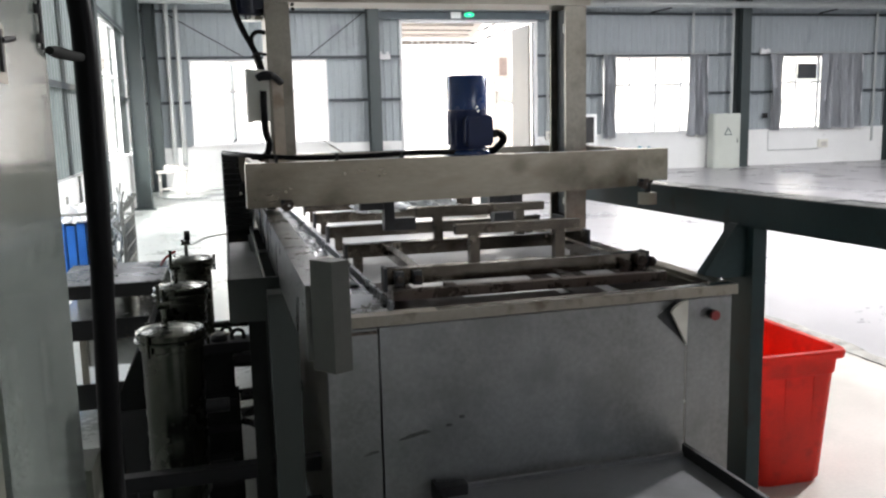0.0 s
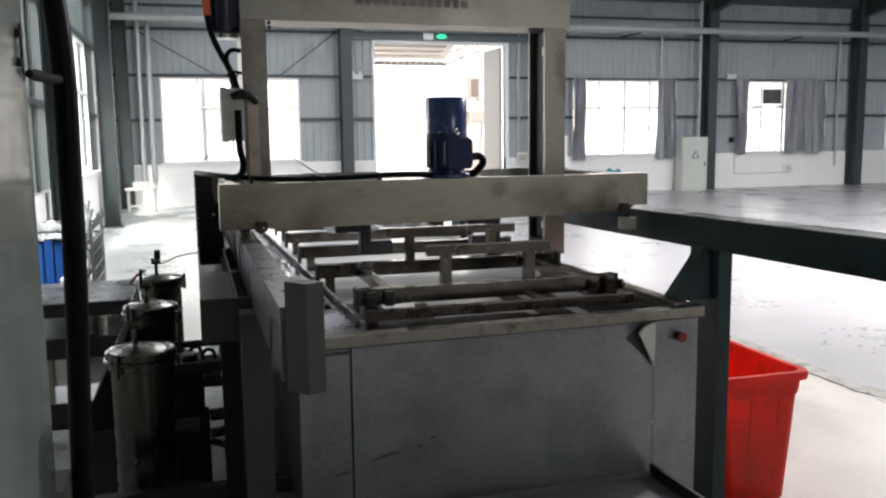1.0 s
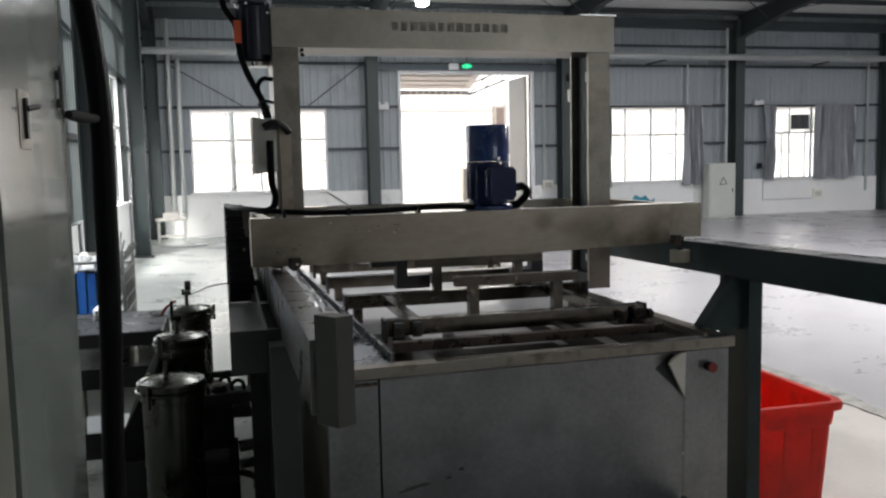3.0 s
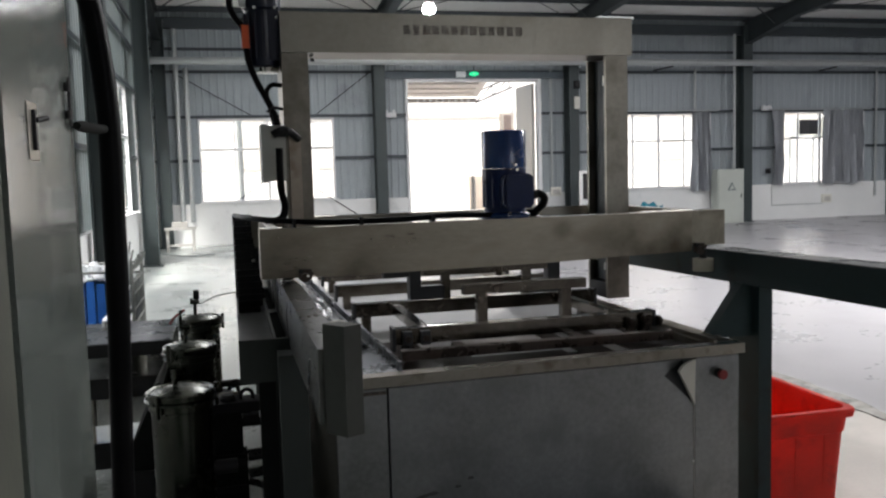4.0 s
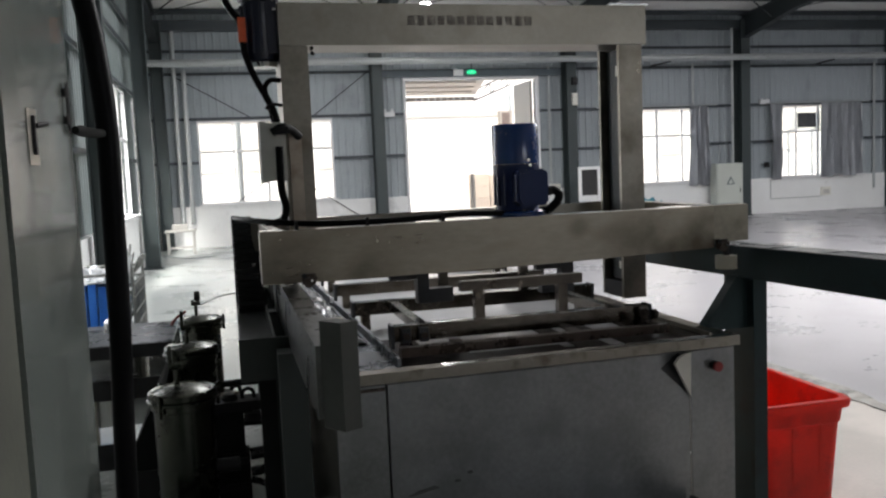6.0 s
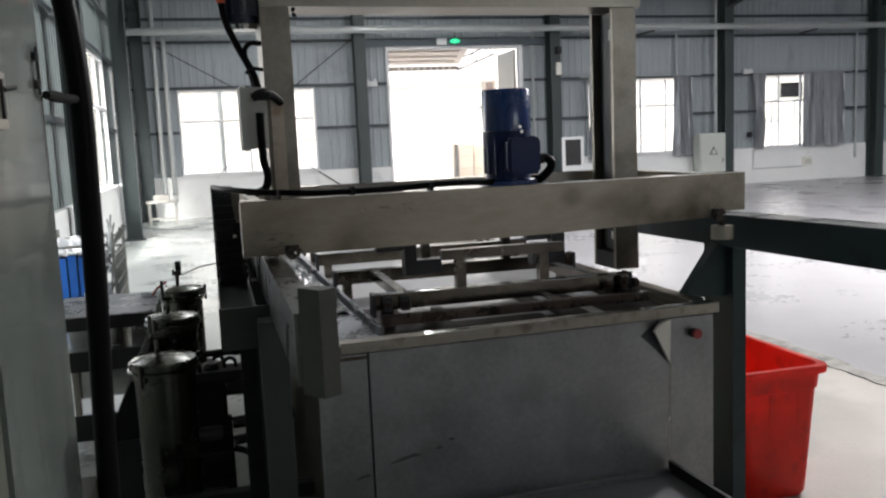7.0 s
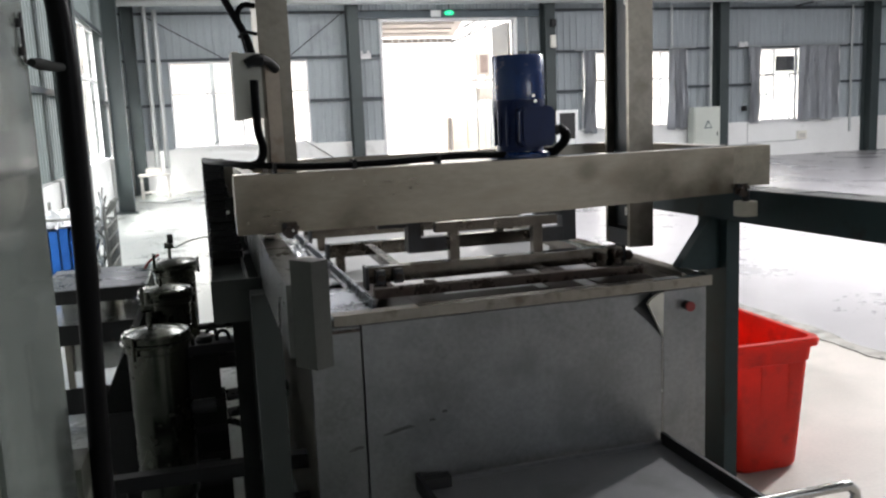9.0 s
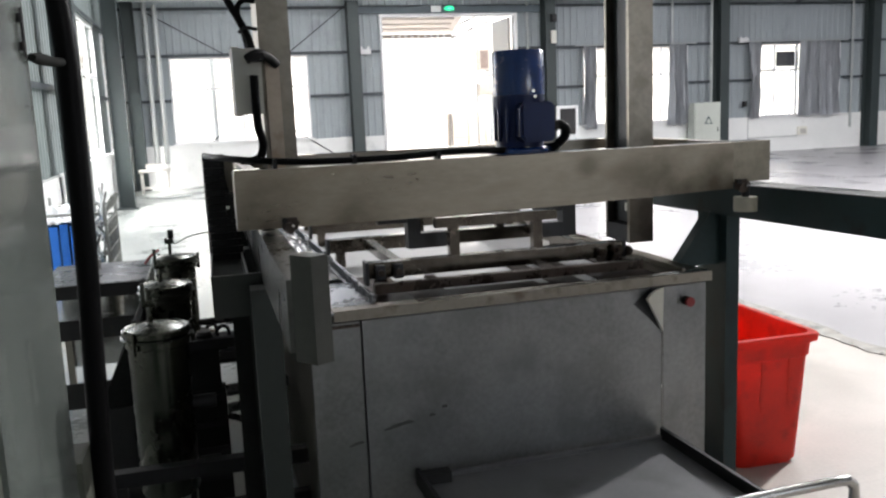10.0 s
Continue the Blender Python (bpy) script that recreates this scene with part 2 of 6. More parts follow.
PLASTIC_BLACK = material("black_plastic", (0.01, 0.01, 0.011), 0.5, 0, 0.2, 10, 80, 0.1, spec=0.3)
BLUE = material("blue_enamel", (0.011, 0.042, 0.17), 0.24, 0, 0.15, 8, 60, 0.02, (0.015, 0.035, 0.11), 0.64, coat=0.6)
NAVY = material("dark_navy_enamel", (0.008, 0.02, 0.085), 0.42, 0, 0.15, 8, 60, 0.06, spec=0.3)
HOIST_NAVY = material("near_black_navy_enamel", (0.004, 0.008, 0.028), 0.4, 0, 0.2, 8, 60, 0.06, coat=0.15)
ORANGE = material("orange_tag", (0.7, 0.11, 0.03), 0.5, 0, 0.1, 20, 80)
RED_PLASTIC = material("red_polyethylene", (0.78, 0.05, 0.03), 0.42, 0, 0.2, 6, 70, 0.1, (0.52, 0.04, 0.028), 0.54, rough_vary=0.12)
_n, _l = RED_PLASTIC.node_tree.nodes, RED_PLASTIC.node_tree.links.new
_t, _m = _n.new("ShaderNodeBsdfTranslucent"), _n.new("ShaderNodeMixShader")
_t.inputs["Color"].default_value, _m.inputs[0].default_value = (0.85, 0.075, 0.045, 1), 0.45
_l(_n["Principled BSDF"].outputs[0], _m.inputs[1])
_l(_t.outputs[0], _m.inputs[2])
_l(_m.outputs[0], _n["Material Output"].inputs["Surface"])
RED = material("red_button", (0.24, 0.018, 0.018), 0.35, 0, 0.1, 10, 60)
BLUE_CRATE = material("blue_crate_plastic", (0.014, 0.12, 0.46), 0.45, 0, 0.12, 6, 50)
TEAL = material("teal_tarpaulin", (0.02, 0.22, 0.3), 0.5, 0, 0.25, 9, 60, 0.3)
WOOD = material("weathered_wood", (0.5, 0.49, 0.46), 0.7, 0, 0.25, 4, 60, 0.3, stretch=(1, 1, 8))
CARTON = material("cardboard", (0.5, 0.42, 0.34), 0.8, 0, 0.1, 3, 40, 0.1)
CABINET = material("glossy_grey_cabinet", (0.168, 0.19, 0.174), 0.15, 0, 0.4, 2.0, 260, 0.05, rough_vary=0.05, spec=1.0, coat=0.3)
OLIVE = material("olive_grey_panel", (0.085, 0.09, 0.068), 0.65, 0, 0.4, 9, 120, 0.15)
CLOTH_PLASTIC = material("clear_wrap", (0.75, 0.78, 0.8), 0.15, 0, 0.15, 12, 60, 0.8, spec=0.8)
FILM = material("wet_clear_film", (0.2, 0.214, 0.23), 0.14, 0, 0.25, 14, 60, 0.6, spec=0.8)
IRON = material("dark_iron", (0.022, 0.022, 0.023), 0.55, 0.2, 0.3, 6, 60, 0.15, (0.07, 0.05, 0.035), 0.62)
CREAM_ROLLER = material("cream_nylon", (0.55, 0.53, 0.44), 0.5, 0, 0.1, 12, 60)
DARK = material("matt_black_belt", (0.018, 0.019, 0.018), 0.85, 0, 0.3, 10, 80, spec=0.1)
DULL = material("dull_grey_steel", (0.09, 0.093, 0.085), 0.5, 0.5, 0.2, 5, 60, 0.05, (0.08, 0.08, 0.07), 0.6)
RUSTY = material("oily_rust", (0.05, 0.032, 0.022), 0.5, 0.0, 0.4, 20, 90, 0.3)
INK = material("dark_print", (0.19, 0.165, 0.148), 0.6, 0, 0.2, 30, 90)
GREASE = material("faint_grease", (0.1, 0.1, 0.098), 0.5, 0.3, 0.4, 30, 120)
GREEN_GLOW = glowing("green_exit_sign", (0.01, 0.5, 0.2), 0.9)
LAMP_GLOW = glowing("white_lamp", (1.0, 1.0, 1.0), 45.0)

GLASS = bpy.data.materials.new("window_glass")
GLASS.use_nodes = True
_b = GLASS.node_tree.nodes["Principled BSDF"]
_b.inputs["Transmission Weight"].default_value, _b.inputs["Roughness"].default_value, _b.inputs["IOR"].default_value = 1.0, 0.0, 1.45
_b.inputs["Base Color"].default_value = (0.96, 0.98, 0.98, 1)

# near-white base colour stands in for bright reflections on the liquid
WATER = material("washing_liquid", (0.9, 0.91, 0.92), 0.12, 0, 0.03, 5, 22, 0.2, spec=0.9, rough_vary=0.04)


# ---- building blocks ----
PLACE = {}


def box(bm, x0, x1, y0, y1, z0, z1):
    v = [bm.verts.new((x, y, z)) for x in (x0, x1) for y in (y0, y1) for z in (z0, z1)]
    for f in ((0, 1, 3, 2), (4, 6, 7, 5), (0, 4, 5, 1), (2, 3, 7, 6), (0, 2, 6, 4), (1, 5, 7, 3)):
        bm.faces.new([v[i] for i in f])
    return v


def boxes(*rows):
    bm = bmesh.new()
    for r in rows:
        box(bm, *r)
    return bm


def tube(bm, points, r, seg=12, caps=True):
    """A round bar along a line of points; r: one radius, or one for each point."""
    pts = [Vector(p) for p in points]
    radii = [r] * len(pts) if isinstance(r, (int, float)) else list(r)
    rings, side = [], None
    for i, p in enumerate(pts):
        way = (pts[min(i + 1, len(pts) - 1)] - pts[max(i - 1, 0)]).normalized()
        if side is None:
            side = way.cross(Vector((0, 0, 1)) if abs(way.z) < 0.9 else Vector((1, 0, 0))).normalized()
        side = (side - way * side.dot(way)).normalized()
        up = way.cross(side)
        rings.append([bm.verts.new(p + radii[i] * (math.cos(a) * side + math.sin(a) * up))
                      for a in (2 * math.pi * k / seg for k in range(seg))])
    for a, b in zip(rings, rings[1:]):
        for k in range(seg):
            bm.faces.new((a[k], a[(k + 1) % seg], b[(k + 1) % seg], b[k]))
    if caps:
        bm.faces.new(rings[0][::-1])
        bm.faces.new(rings[-1])
    return bm


def lathe(bm, x, y, profile, seg):
    """A body turned about a vertical axis; profile: rows of radius and height."""
    rings = []
    for rad, z in profile:
        rings.append([bm.verts.new((x + max(rad, 0.0005) * math.cos(2 * math.pi * k / seg), y + max(rad, 0.0005) * math.sin(2 * math.pi * k / seg), z)) for k in range(seg)])
    for a, b in zip(rings, rings[1:]):
        for k in range(seg):
            bm.faces.new((a[k], a[(k + 1) % seg], b[(k + 1) % seg], b[k]))
    bm.faces.new(rings[0][::-1])
    bm.faces.new(rings[-1])
    return bm


def curve(points, steps=8):
    """Points along a smooth line through the given ones."""
    p = [Vector(q) for q in points]
    p = [2 * p[0] - p[1]] + p + [2 * p[-1] - p[-2]]
    out = []
    for i in range(1, len(p) - 2):
        for k in range(steps):
            t = k / steps
            out.append(0.5 * (2 * p[i] + (p[i + 1] - p[i - 1]) * t + (2 * p[i - 1] - 5 * p[i] + 4 * p[i + 1] - p[i + 2]) * t * t
                              + (3 * p[i] - p[i - 1] - 3 * p[i + 1] + p[i + 2]) * t ** 3))
    return out + [p[-2]]


def prism(bm, outline, y0, y1, axis="y"):
    """A plate of any outline; (a, b) pairs are x, z for axis y, and y, z for axis x, and x, y for axis z."""
    def at(a, b, d):
        return {"y": (a, d, b), "x": (d, a, b), "z": (a, b, d)}[axis]
    lo, hi = [bm.verts.new(at(a, b, y0)) for a, b in outline], [bm.verts.new(at(a, b, y1)) for a, b in outline]
    bm.faces.new(lo)
    bm.faces.new(hi[::-1])
    for i in range(len(lo)):
        j = (i + 1) % len(lo)
        bm.faces.new((lo[j], lo[i], hi[i], hi[j]))
    return bm


def part(name, bm, mat, parent=None, label="", bevel=0.0):
    """Links a bmesh, given in the place's coordinates, as one mesh object, under a thing or a part where one is given."""
    if bevel:
        edges = [e for e in bm.edges if len(e.link_faces) == 2 and e.calc_face_angle(0) > 0.7]
        bmesh.ops.bevel(bm, geom=edges, offset=bevel, segments=2, affect="EDGES", clamp_overlap=True)
    bmesh.ops.recalc_face_normals(bm, faces=bm.faces)
    for e in bm.edges:
        e.smooth = len(e.link_faces) == 2 and e.calc_face_angle(0) < 0.6
    for f in bm.faces:
        f.smooth = True
    pts = [v.co for v in bm.verts]
    lo, hi = [min(p[i] for p in pts) for i in range(3)], [max(p[i] for p in pts) for i in range(3)]
    c = Vector([(lo[i] + hi[i]) / 2 for i in range(3)])
    if parent is None:
        c.z = lo[2]
    for v in bm.verts:
        v.co -= c
    mesh = bpy.data.meshes.new(name)
    bm.to_mesh(mesh)
    bm.free()
    mesh.materials.append(mat)
    ob = new(name, mesh)
    PLACE[ob.name] = c
    if parent is not None:
        ob.parent = parent
        ob.location = c - PLACE[parent.name]
    else:
        ob.location = c
    if label:
        ob["label"] = label
    return ob


def thing(name, at, label, category, group="", kind=""):
    ob = new(name)
    ob.location = at
    PLACE[ob.name] = Vector(at)
    return tagged(ob, label, category, group, kind)


def single(name, bm, mat, label, category, group="", kind="", bevel=0.0):
    return tagged(part(name, bm, mat, None, "", bevel), label, category, group, kind)


def bar(p, q, r, seg=10):
    return tube(bmesh.new(), [p, q], r, seg)


# ---- the hall ----
FAR, WEST, EAST, BACK = 22.0, -2.0, 32.0, -9.0
SILL, EAVE = 1.03, 5.78
WINDOWS = [(-0.9, 2.46, 1.05, 3.14), (9.98, 13.25, 1.03, 3.15), (15.34, 18.42, 1.03, 3.15), (20.7, 23.8, 1.03, 3.15)]
# first window is unseen, added to light the aisle and the left rail
WEST_WINDOWS = [(5.75, 8.7, 1.08, 3.4), (12.6, 16.9, 1.08, 3.4), (18.3, 21.3, 1.08, 3.4)]
DOOR = (4.40, 8.0, 4.03)


def roof_z(y):
    return EAVE + 0.07 * (FAR - y)


def floor_sheet(name, x0, x1, y0, y1, mat, label):
    single(name, boxes((x0, x1, y0, y1, -0.12, 0)), mat, label, "floor", kind="structure")


floor_sheet("floor", 3.945, EAST, BACK, FAR + 0.14, FLOOR, "pale polished concrete hall floor with glossy sheen")
floor_sheet("floor_aisle", WEST, 0.6, BACK, FAR + 0.14, FLOOR_GREEN, "pale greenish sealed concrete aisle floor beside the wall")
floor_sheet("floor_strip", 0.6, 3.855, BACK, FAR + 0.14, FLOOR_NEAR, "bare beige concrete floor beside the machine")
def ragged(name, x, half, z, seed, mat, label):
    """A worn strip with uneven edges along the joint of the slabs."""
    bm, rows, y = bmesh.new(), [], BACK + 0.1
    while y < FAR - 0.2:
        a = half * (0.7 + 0.9 * noise.noise(Vector((seed, y * 2.1, 0))) + 0.5 * noise.noise(Vector((seed, y * 7.3, 4))))
        b = half * (0.7 + 0.9 * noise.noise(Vector((seed + 9, y * 2.3, 0))) + 0.5 * noise.noise(Vector((seed + 9, y * 6.7, 4))))
        rows.append([bm.verts.new((x - max(a, 0.006), y, z)), bm.verts.new((x + max(b, 0.006), y, z)), bm.verts.new((x + max(b, 0.006), y, z - 0.02)), bm.verts.new((x - max(a, 0.006), y, z - 0.02))])
        y += 0.11
    for p, q in zip(rows, rows[1:]):
        for k in range(4):
            bm.faces.new((p[k], p[(k + 1) % 4], q[(k + 1) % 4], q[k]))
    bm.faces.new(rows[0])
    bm.faces.new(rows[-1][::-1])
    single(name, bm, mat, label, "floor joint", kind="structure")


ragged("joint_plaster", 3.9, 0.075, 0.003, 2.0, PLASTER, "pale ragged plaster edge along the floor joint")
ragged("joint_dirt", 3.905, 0.1, 0.006, 5.0, SEAM, "dark ragged dirt in the floor joint")
single("floor_joint", boxes((3.855, 3.945, BACK, FAR + 0.14, -0.12, -0.004)), SEAM, "dirty dark joint between two floor slabs", "floor joint", kind="structure")
single("ground", boxes((-60, 90, FAR + 0.14, 90, -0.3, -0.05), (-60, WEST - 0.14, -40, FAR + 0.14, -0.3, -0.05)), OUT_GROUND, "pale concrete yard outside the hall", "ground", kind="structure")


def corrugated(a0, a1, z0, z1, at, axis, parent):
    """A ribbed metal sheet, closed at its back; axis y: a wall across the hall's length, axis x: along it."""
    pitch, rib, depth = 0.19, 0.035, 0.018
    line, a = [], a0
    while a < a1 - 1e-6:
        for s, d in ((0, 0), (pitch - rib * 2, 0), (pitch - rib * 1.5, depth), (pitch - rib * 0.5, depth)):
            if a + s < a1:
                line.append((a + s, d))
        a += pitch
    line.append((a1, 0))
    bm = bmesh.new()
    if axis == "y":
        outline = [(u, at - d) for u, d in line] + [(a1, at + 0.08), (a0, at + 0.08)]
    else:
        outline = [(at + d, u) for u, d in line] + [(at - 0.08, a1), (at - 0.08, a0)]
    prism(bm, outline, z0, z1, "z")
    return part("wall_panel", bm, SHEET if axis == "y" else SHEET_SHADED, parent)


wall_n = thing("wall_north", (10, FAR, 0), "grey corrugated metal wall above a white masonry base", "wall", kind="structure")
TOP_N = EAVE + 0.2
edges = [WEST] + [e for w in sorted([(a, b) for a, b, _, _ in WINDOWS] + [DOOR[:2]]) for e in w] + [EAST]
tops = {a: t for a, _, _, t in WINDOWS}
tops[DOOR[0]] = DOOR[2]
for a, b in zip(edges, edges[1:]):
    corrugated(a, b, tops.get(a, SILL), TOP_N, FAR + 0.04, "y", wall_n)
part("masonry_base", boxes((WEST, DOOR[0], FAR - 0.06, FAR + 0.14, 0, SILL - 0.004)), WHITE_WALL, wall_n, "whitewashed masonry base", 0.008)
part("masonry_base", boxes((DOOR[1], EAST, FAR - 0.06, FAR + 0.14, 0, SILL - 0.004)), WHITE_WALL, wall_n, "whitewashed masonry base", 0.008)

wall_w = thing("wall_west", (WEST, 6, 0), "grey-green corrugated metal gable wall above a white base", "wall", kind="structure")
cuts = [BACK] + [e for w in WEST_WINDOWS for e in w[:2]] + [FAR + 0.04]
wtops = {a: t for a, _, _, t in WEST_WINDOWS}
for a, b in zip(cuts, cuts[1:]):
    corrugated(a, b, wtops.get(a, SILL), 8.0, WEST - 0.04, "x", wall_w)
part("masonry_base", boxes((WEST - 0.14, WEST + 0.06, BACK, FAR - 0.06, 0, SILL - 0.004)), WHITE_WALL, wall_w, "whitewashed masonry base", 0.008)
single("wall_east", boxes((EAST, EAST + 0.15, BACK, FAR + 0.14, 0, 8.0)), PLAIN_WALL, "plain grey wall that closes the hall", "wall", kind="structure")
wall_s = thing("wall_south", (10, BACK, 0), "plain pale wall behind the machine with one added, unseen opening", "wall", kind="structure")
for row in ((WEST - 0.14, 4.5, 0, 8.0), (9.5, EAST + 0.15, 0, 8.0), (4.5, 9.5, 0, 2.6), (4.5, 9.5, 4.8, 8.0)):
    part("wall_panel", boxes((row[0], row[1], BACK - 0.15, BACK, row[2], row[3])), PLAIN_WALL, wall_s)
# fill light in an added rear opening, for the fronts of tank and beam
window_light("daylight", (7.0, BACK - 0.03, 3.7), (7.0, 0, 3.7), 4.8, 2.1, SOUTH_WATTS)
single("window_sill", boxes((4.45, 9.55, BACK - 0.16, BACK + 0.06, 2.565, 2.598)), FRAME_WHITE, "white sill of the added, unseen rear opening", "sill", kind="structure")

# roof lining, purlins, rafters
bm = bmesh.new()
# added roof openings, all unseen: x from, x to, y from, y to, share of the light
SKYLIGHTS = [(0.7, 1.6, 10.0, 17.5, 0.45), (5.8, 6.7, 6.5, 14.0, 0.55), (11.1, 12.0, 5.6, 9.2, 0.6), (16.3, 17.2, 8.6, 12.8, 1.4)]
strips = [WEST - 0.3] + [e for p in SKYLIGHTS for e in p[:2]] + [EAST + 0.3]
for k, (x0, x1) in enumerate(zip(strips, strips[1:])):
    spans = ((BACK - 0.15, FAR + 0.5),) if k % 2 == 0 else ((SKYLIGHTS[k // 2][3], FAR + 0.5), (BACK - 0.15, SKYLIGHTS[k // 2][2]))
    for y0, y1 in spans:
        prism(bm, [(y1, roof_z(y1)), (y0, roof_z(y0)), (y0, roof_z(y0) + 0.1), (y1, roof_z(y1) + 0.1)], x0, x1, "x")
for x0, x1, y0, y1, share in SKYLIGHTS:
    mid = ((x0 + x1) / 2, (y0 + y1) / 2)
    # area light under each added opening brightens floor and machine
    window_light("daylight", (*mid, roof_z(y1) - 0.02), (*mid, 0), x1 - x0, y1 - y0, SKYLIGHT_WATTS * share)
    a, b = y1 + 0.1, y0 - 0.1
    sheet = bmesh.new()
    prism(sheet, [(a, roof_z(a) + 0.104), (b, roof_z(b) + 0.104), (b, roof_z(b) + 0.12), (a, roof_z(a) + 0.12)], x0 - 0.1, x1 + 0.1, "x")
    single("skylight", sheet, FRAME_WHITE, "white skylight strip, unseen, added to the roof for light", "skylight", "roof skylights", "structure")
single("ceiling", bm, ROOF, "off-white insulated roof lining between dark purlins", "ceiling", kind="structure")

COLS = [3.6, 8.87, 14.15, 19.3, 24.6, 29.8]
purlin = None
y = FAR - 0.35
while y > BACK:
    z = roof_z(y) - 0.012
    bm = boxes((WEST, EAST, y - 0.03, y + 0.03, z - 0.13, z - 0.118), (WEST, EAST, y - 0.005, y + 0.005, z - 0.118, z - 0.012), (WEST, EAST, y - 0.03, y + 0.03, z - 0.012, z))
    single("purlin", bm, GIRT, "dark grey steel purlin under the roof lining", "purlin", "roof purlins", "structure")
    y -= 1.45


def rafter(x):
    bm = bmesh.new()
    y0, y1 = FAR - 0.32, BACK + 0.1
    for w, lo, hi in ((0.1, -0.16, -0.145), (0.1, -0.56, -0.545), (0.006, -0.55, -0.15)):
        prism(bm, [(y0, roof_z(y0) + lo - (0.25 if lo < -0.3 else 0)), (y0 - 2.4, roof_z(y0 - 2.4) + lo), (y1, roof_z(y1) + lo), (y1, roof_z(y1) + hi), (y0 - 2.4, roof_z(y0 - 2.4) + hi), (y0, roof_z(y0) + hi - (0.25 if hi < -0.3 else 0))], x - w, x + w, "x")
    single("rafter", bm, RAFTER, "dark blue-grey steel roof rafter with bolted end", "rafter", "roof rafters", "structure")
    for y in (20.2, 17.3, 14.4):
        for side in (-1, 1):
            p, q = (x + side * 0.09, y, roof_z(y) - 0.54), (x + side * 0.62, y, roof_z(y) - 0.15)
            single("fly_brace", bar(p, q, 0.016, 6), RAFTER, "short slanting stay between rafter and purlin", "brace", "rafter stays", "structure")


def column(x, y, along, top, group):
    """An H-section column with a base plate; along: the way in which its web runs."""
    t = thing("steel_column", (x, y, 0), "dark blue-grey painted steel column at the wall", "column", group, "structure")
    if along == "y":
        rows = ((x - 0.14, x + 0.14, y - 0.2, y - 0.186, 0, top), (x - 0.14, x + 0.14, y + 0.186, y + 0.2, 0, top), (x - 0.006, x + 0.006, y - 0.186, y + 0.186, 0, top))
    else:
        rows = ((x - 0.145, x - 0.131, y - 0.12, y + 0.12, 0, top), (x + 0.131, x + 0.145, y - 0.12, y + 0.12, 0, top), (x - 0.131, x + 0.131, y - 0.006, y + 0.006, 0, top))
    part("shaft", boxes(*rows), COLUMN, t)
    part("base_plate", boxes((x - 0.2, x + 0.2, y - 0.22, y + 0.1, 0, 0.02)), COLUMN, t)
    return t


for x in COLS:
    column(x, FAR - 0.28, "y", roof_z(FAR - 0.3) - 0.25, "columns of the far wall")
    rafter(x)
rafter(WEST + 0.25)
for y in (17.33, 11.3, 5.3):
    column(WEST + 0.27, y, "x", roof_z(y) - 0.25, "columns of the gable wall")
column(WEST + 0.27, FAR - 0.28, "x", EAVE - 0.3, "columns of the gable wall")

# thin crossed tie rods under the roof
for x0, x1 in ((WEST + 0.4, COLS[0] - 0.15), (COLS[0] + 0.15, COLS[1] - 0.15), (COLS[2] + 0.15, COLS[3] - 0.15)):
    for a, b in ((x0, x1), (x1, x0)):
        lift = 0.03 if a > b else 0.0
        single("tie_rod", bar((a, 21.4, roof_z(21.4) - 0.2 - lift), (b, 16.0, roof_z(16.0) - 0.2 - lift), 0.01, 6), IRON, "thin crossed steel tie rod under the roof", "brace", "roof tie rods", "structure")

# girts, with their openings
for z in (2.13, 3.2, 4.3, 4.85):
    for a, b in zip(edges, edges[1:]):
        top = tops.get(a, 0)
        if z > top - 0.02:
            bm = boxes((a, b, FAR - 0.06, FAR + 0.005, z, z + 0.012), (a, b, FAR - 0.06, FAR - 0.05, z - 0.06, z))
            single("girt", bm, GIRT, "blue-grey steel girt along the corrugated wall", "girt", "wall girts", "structure")
    for a, b in zip(cuts, cuts[1:]):
        if z + 0.25 * (z > 3 and z < 4) > wtops.get(a, 0):
            zz = z + 0.25 * (3 < z < 4)
            bm = boxes((WEST - 0.005, WEST + 0.06, a, b, zz, zz + 0.012), (WEST + 0.05, WEST + 0.06, a, b, zz - 0.06, zz))
            single("girt", bm, GIRT, "blue-grey steel girt along the corrugated wall", "girt", "wall girts", "structure")
single("eave_beam", boxes((WEST + 0.1, EAST, FAR - 0.2, FAR - 0.06, 5.3, 5.56)), GIRT, "dark steel eave beam along the far wall", "beam", kind="structure")


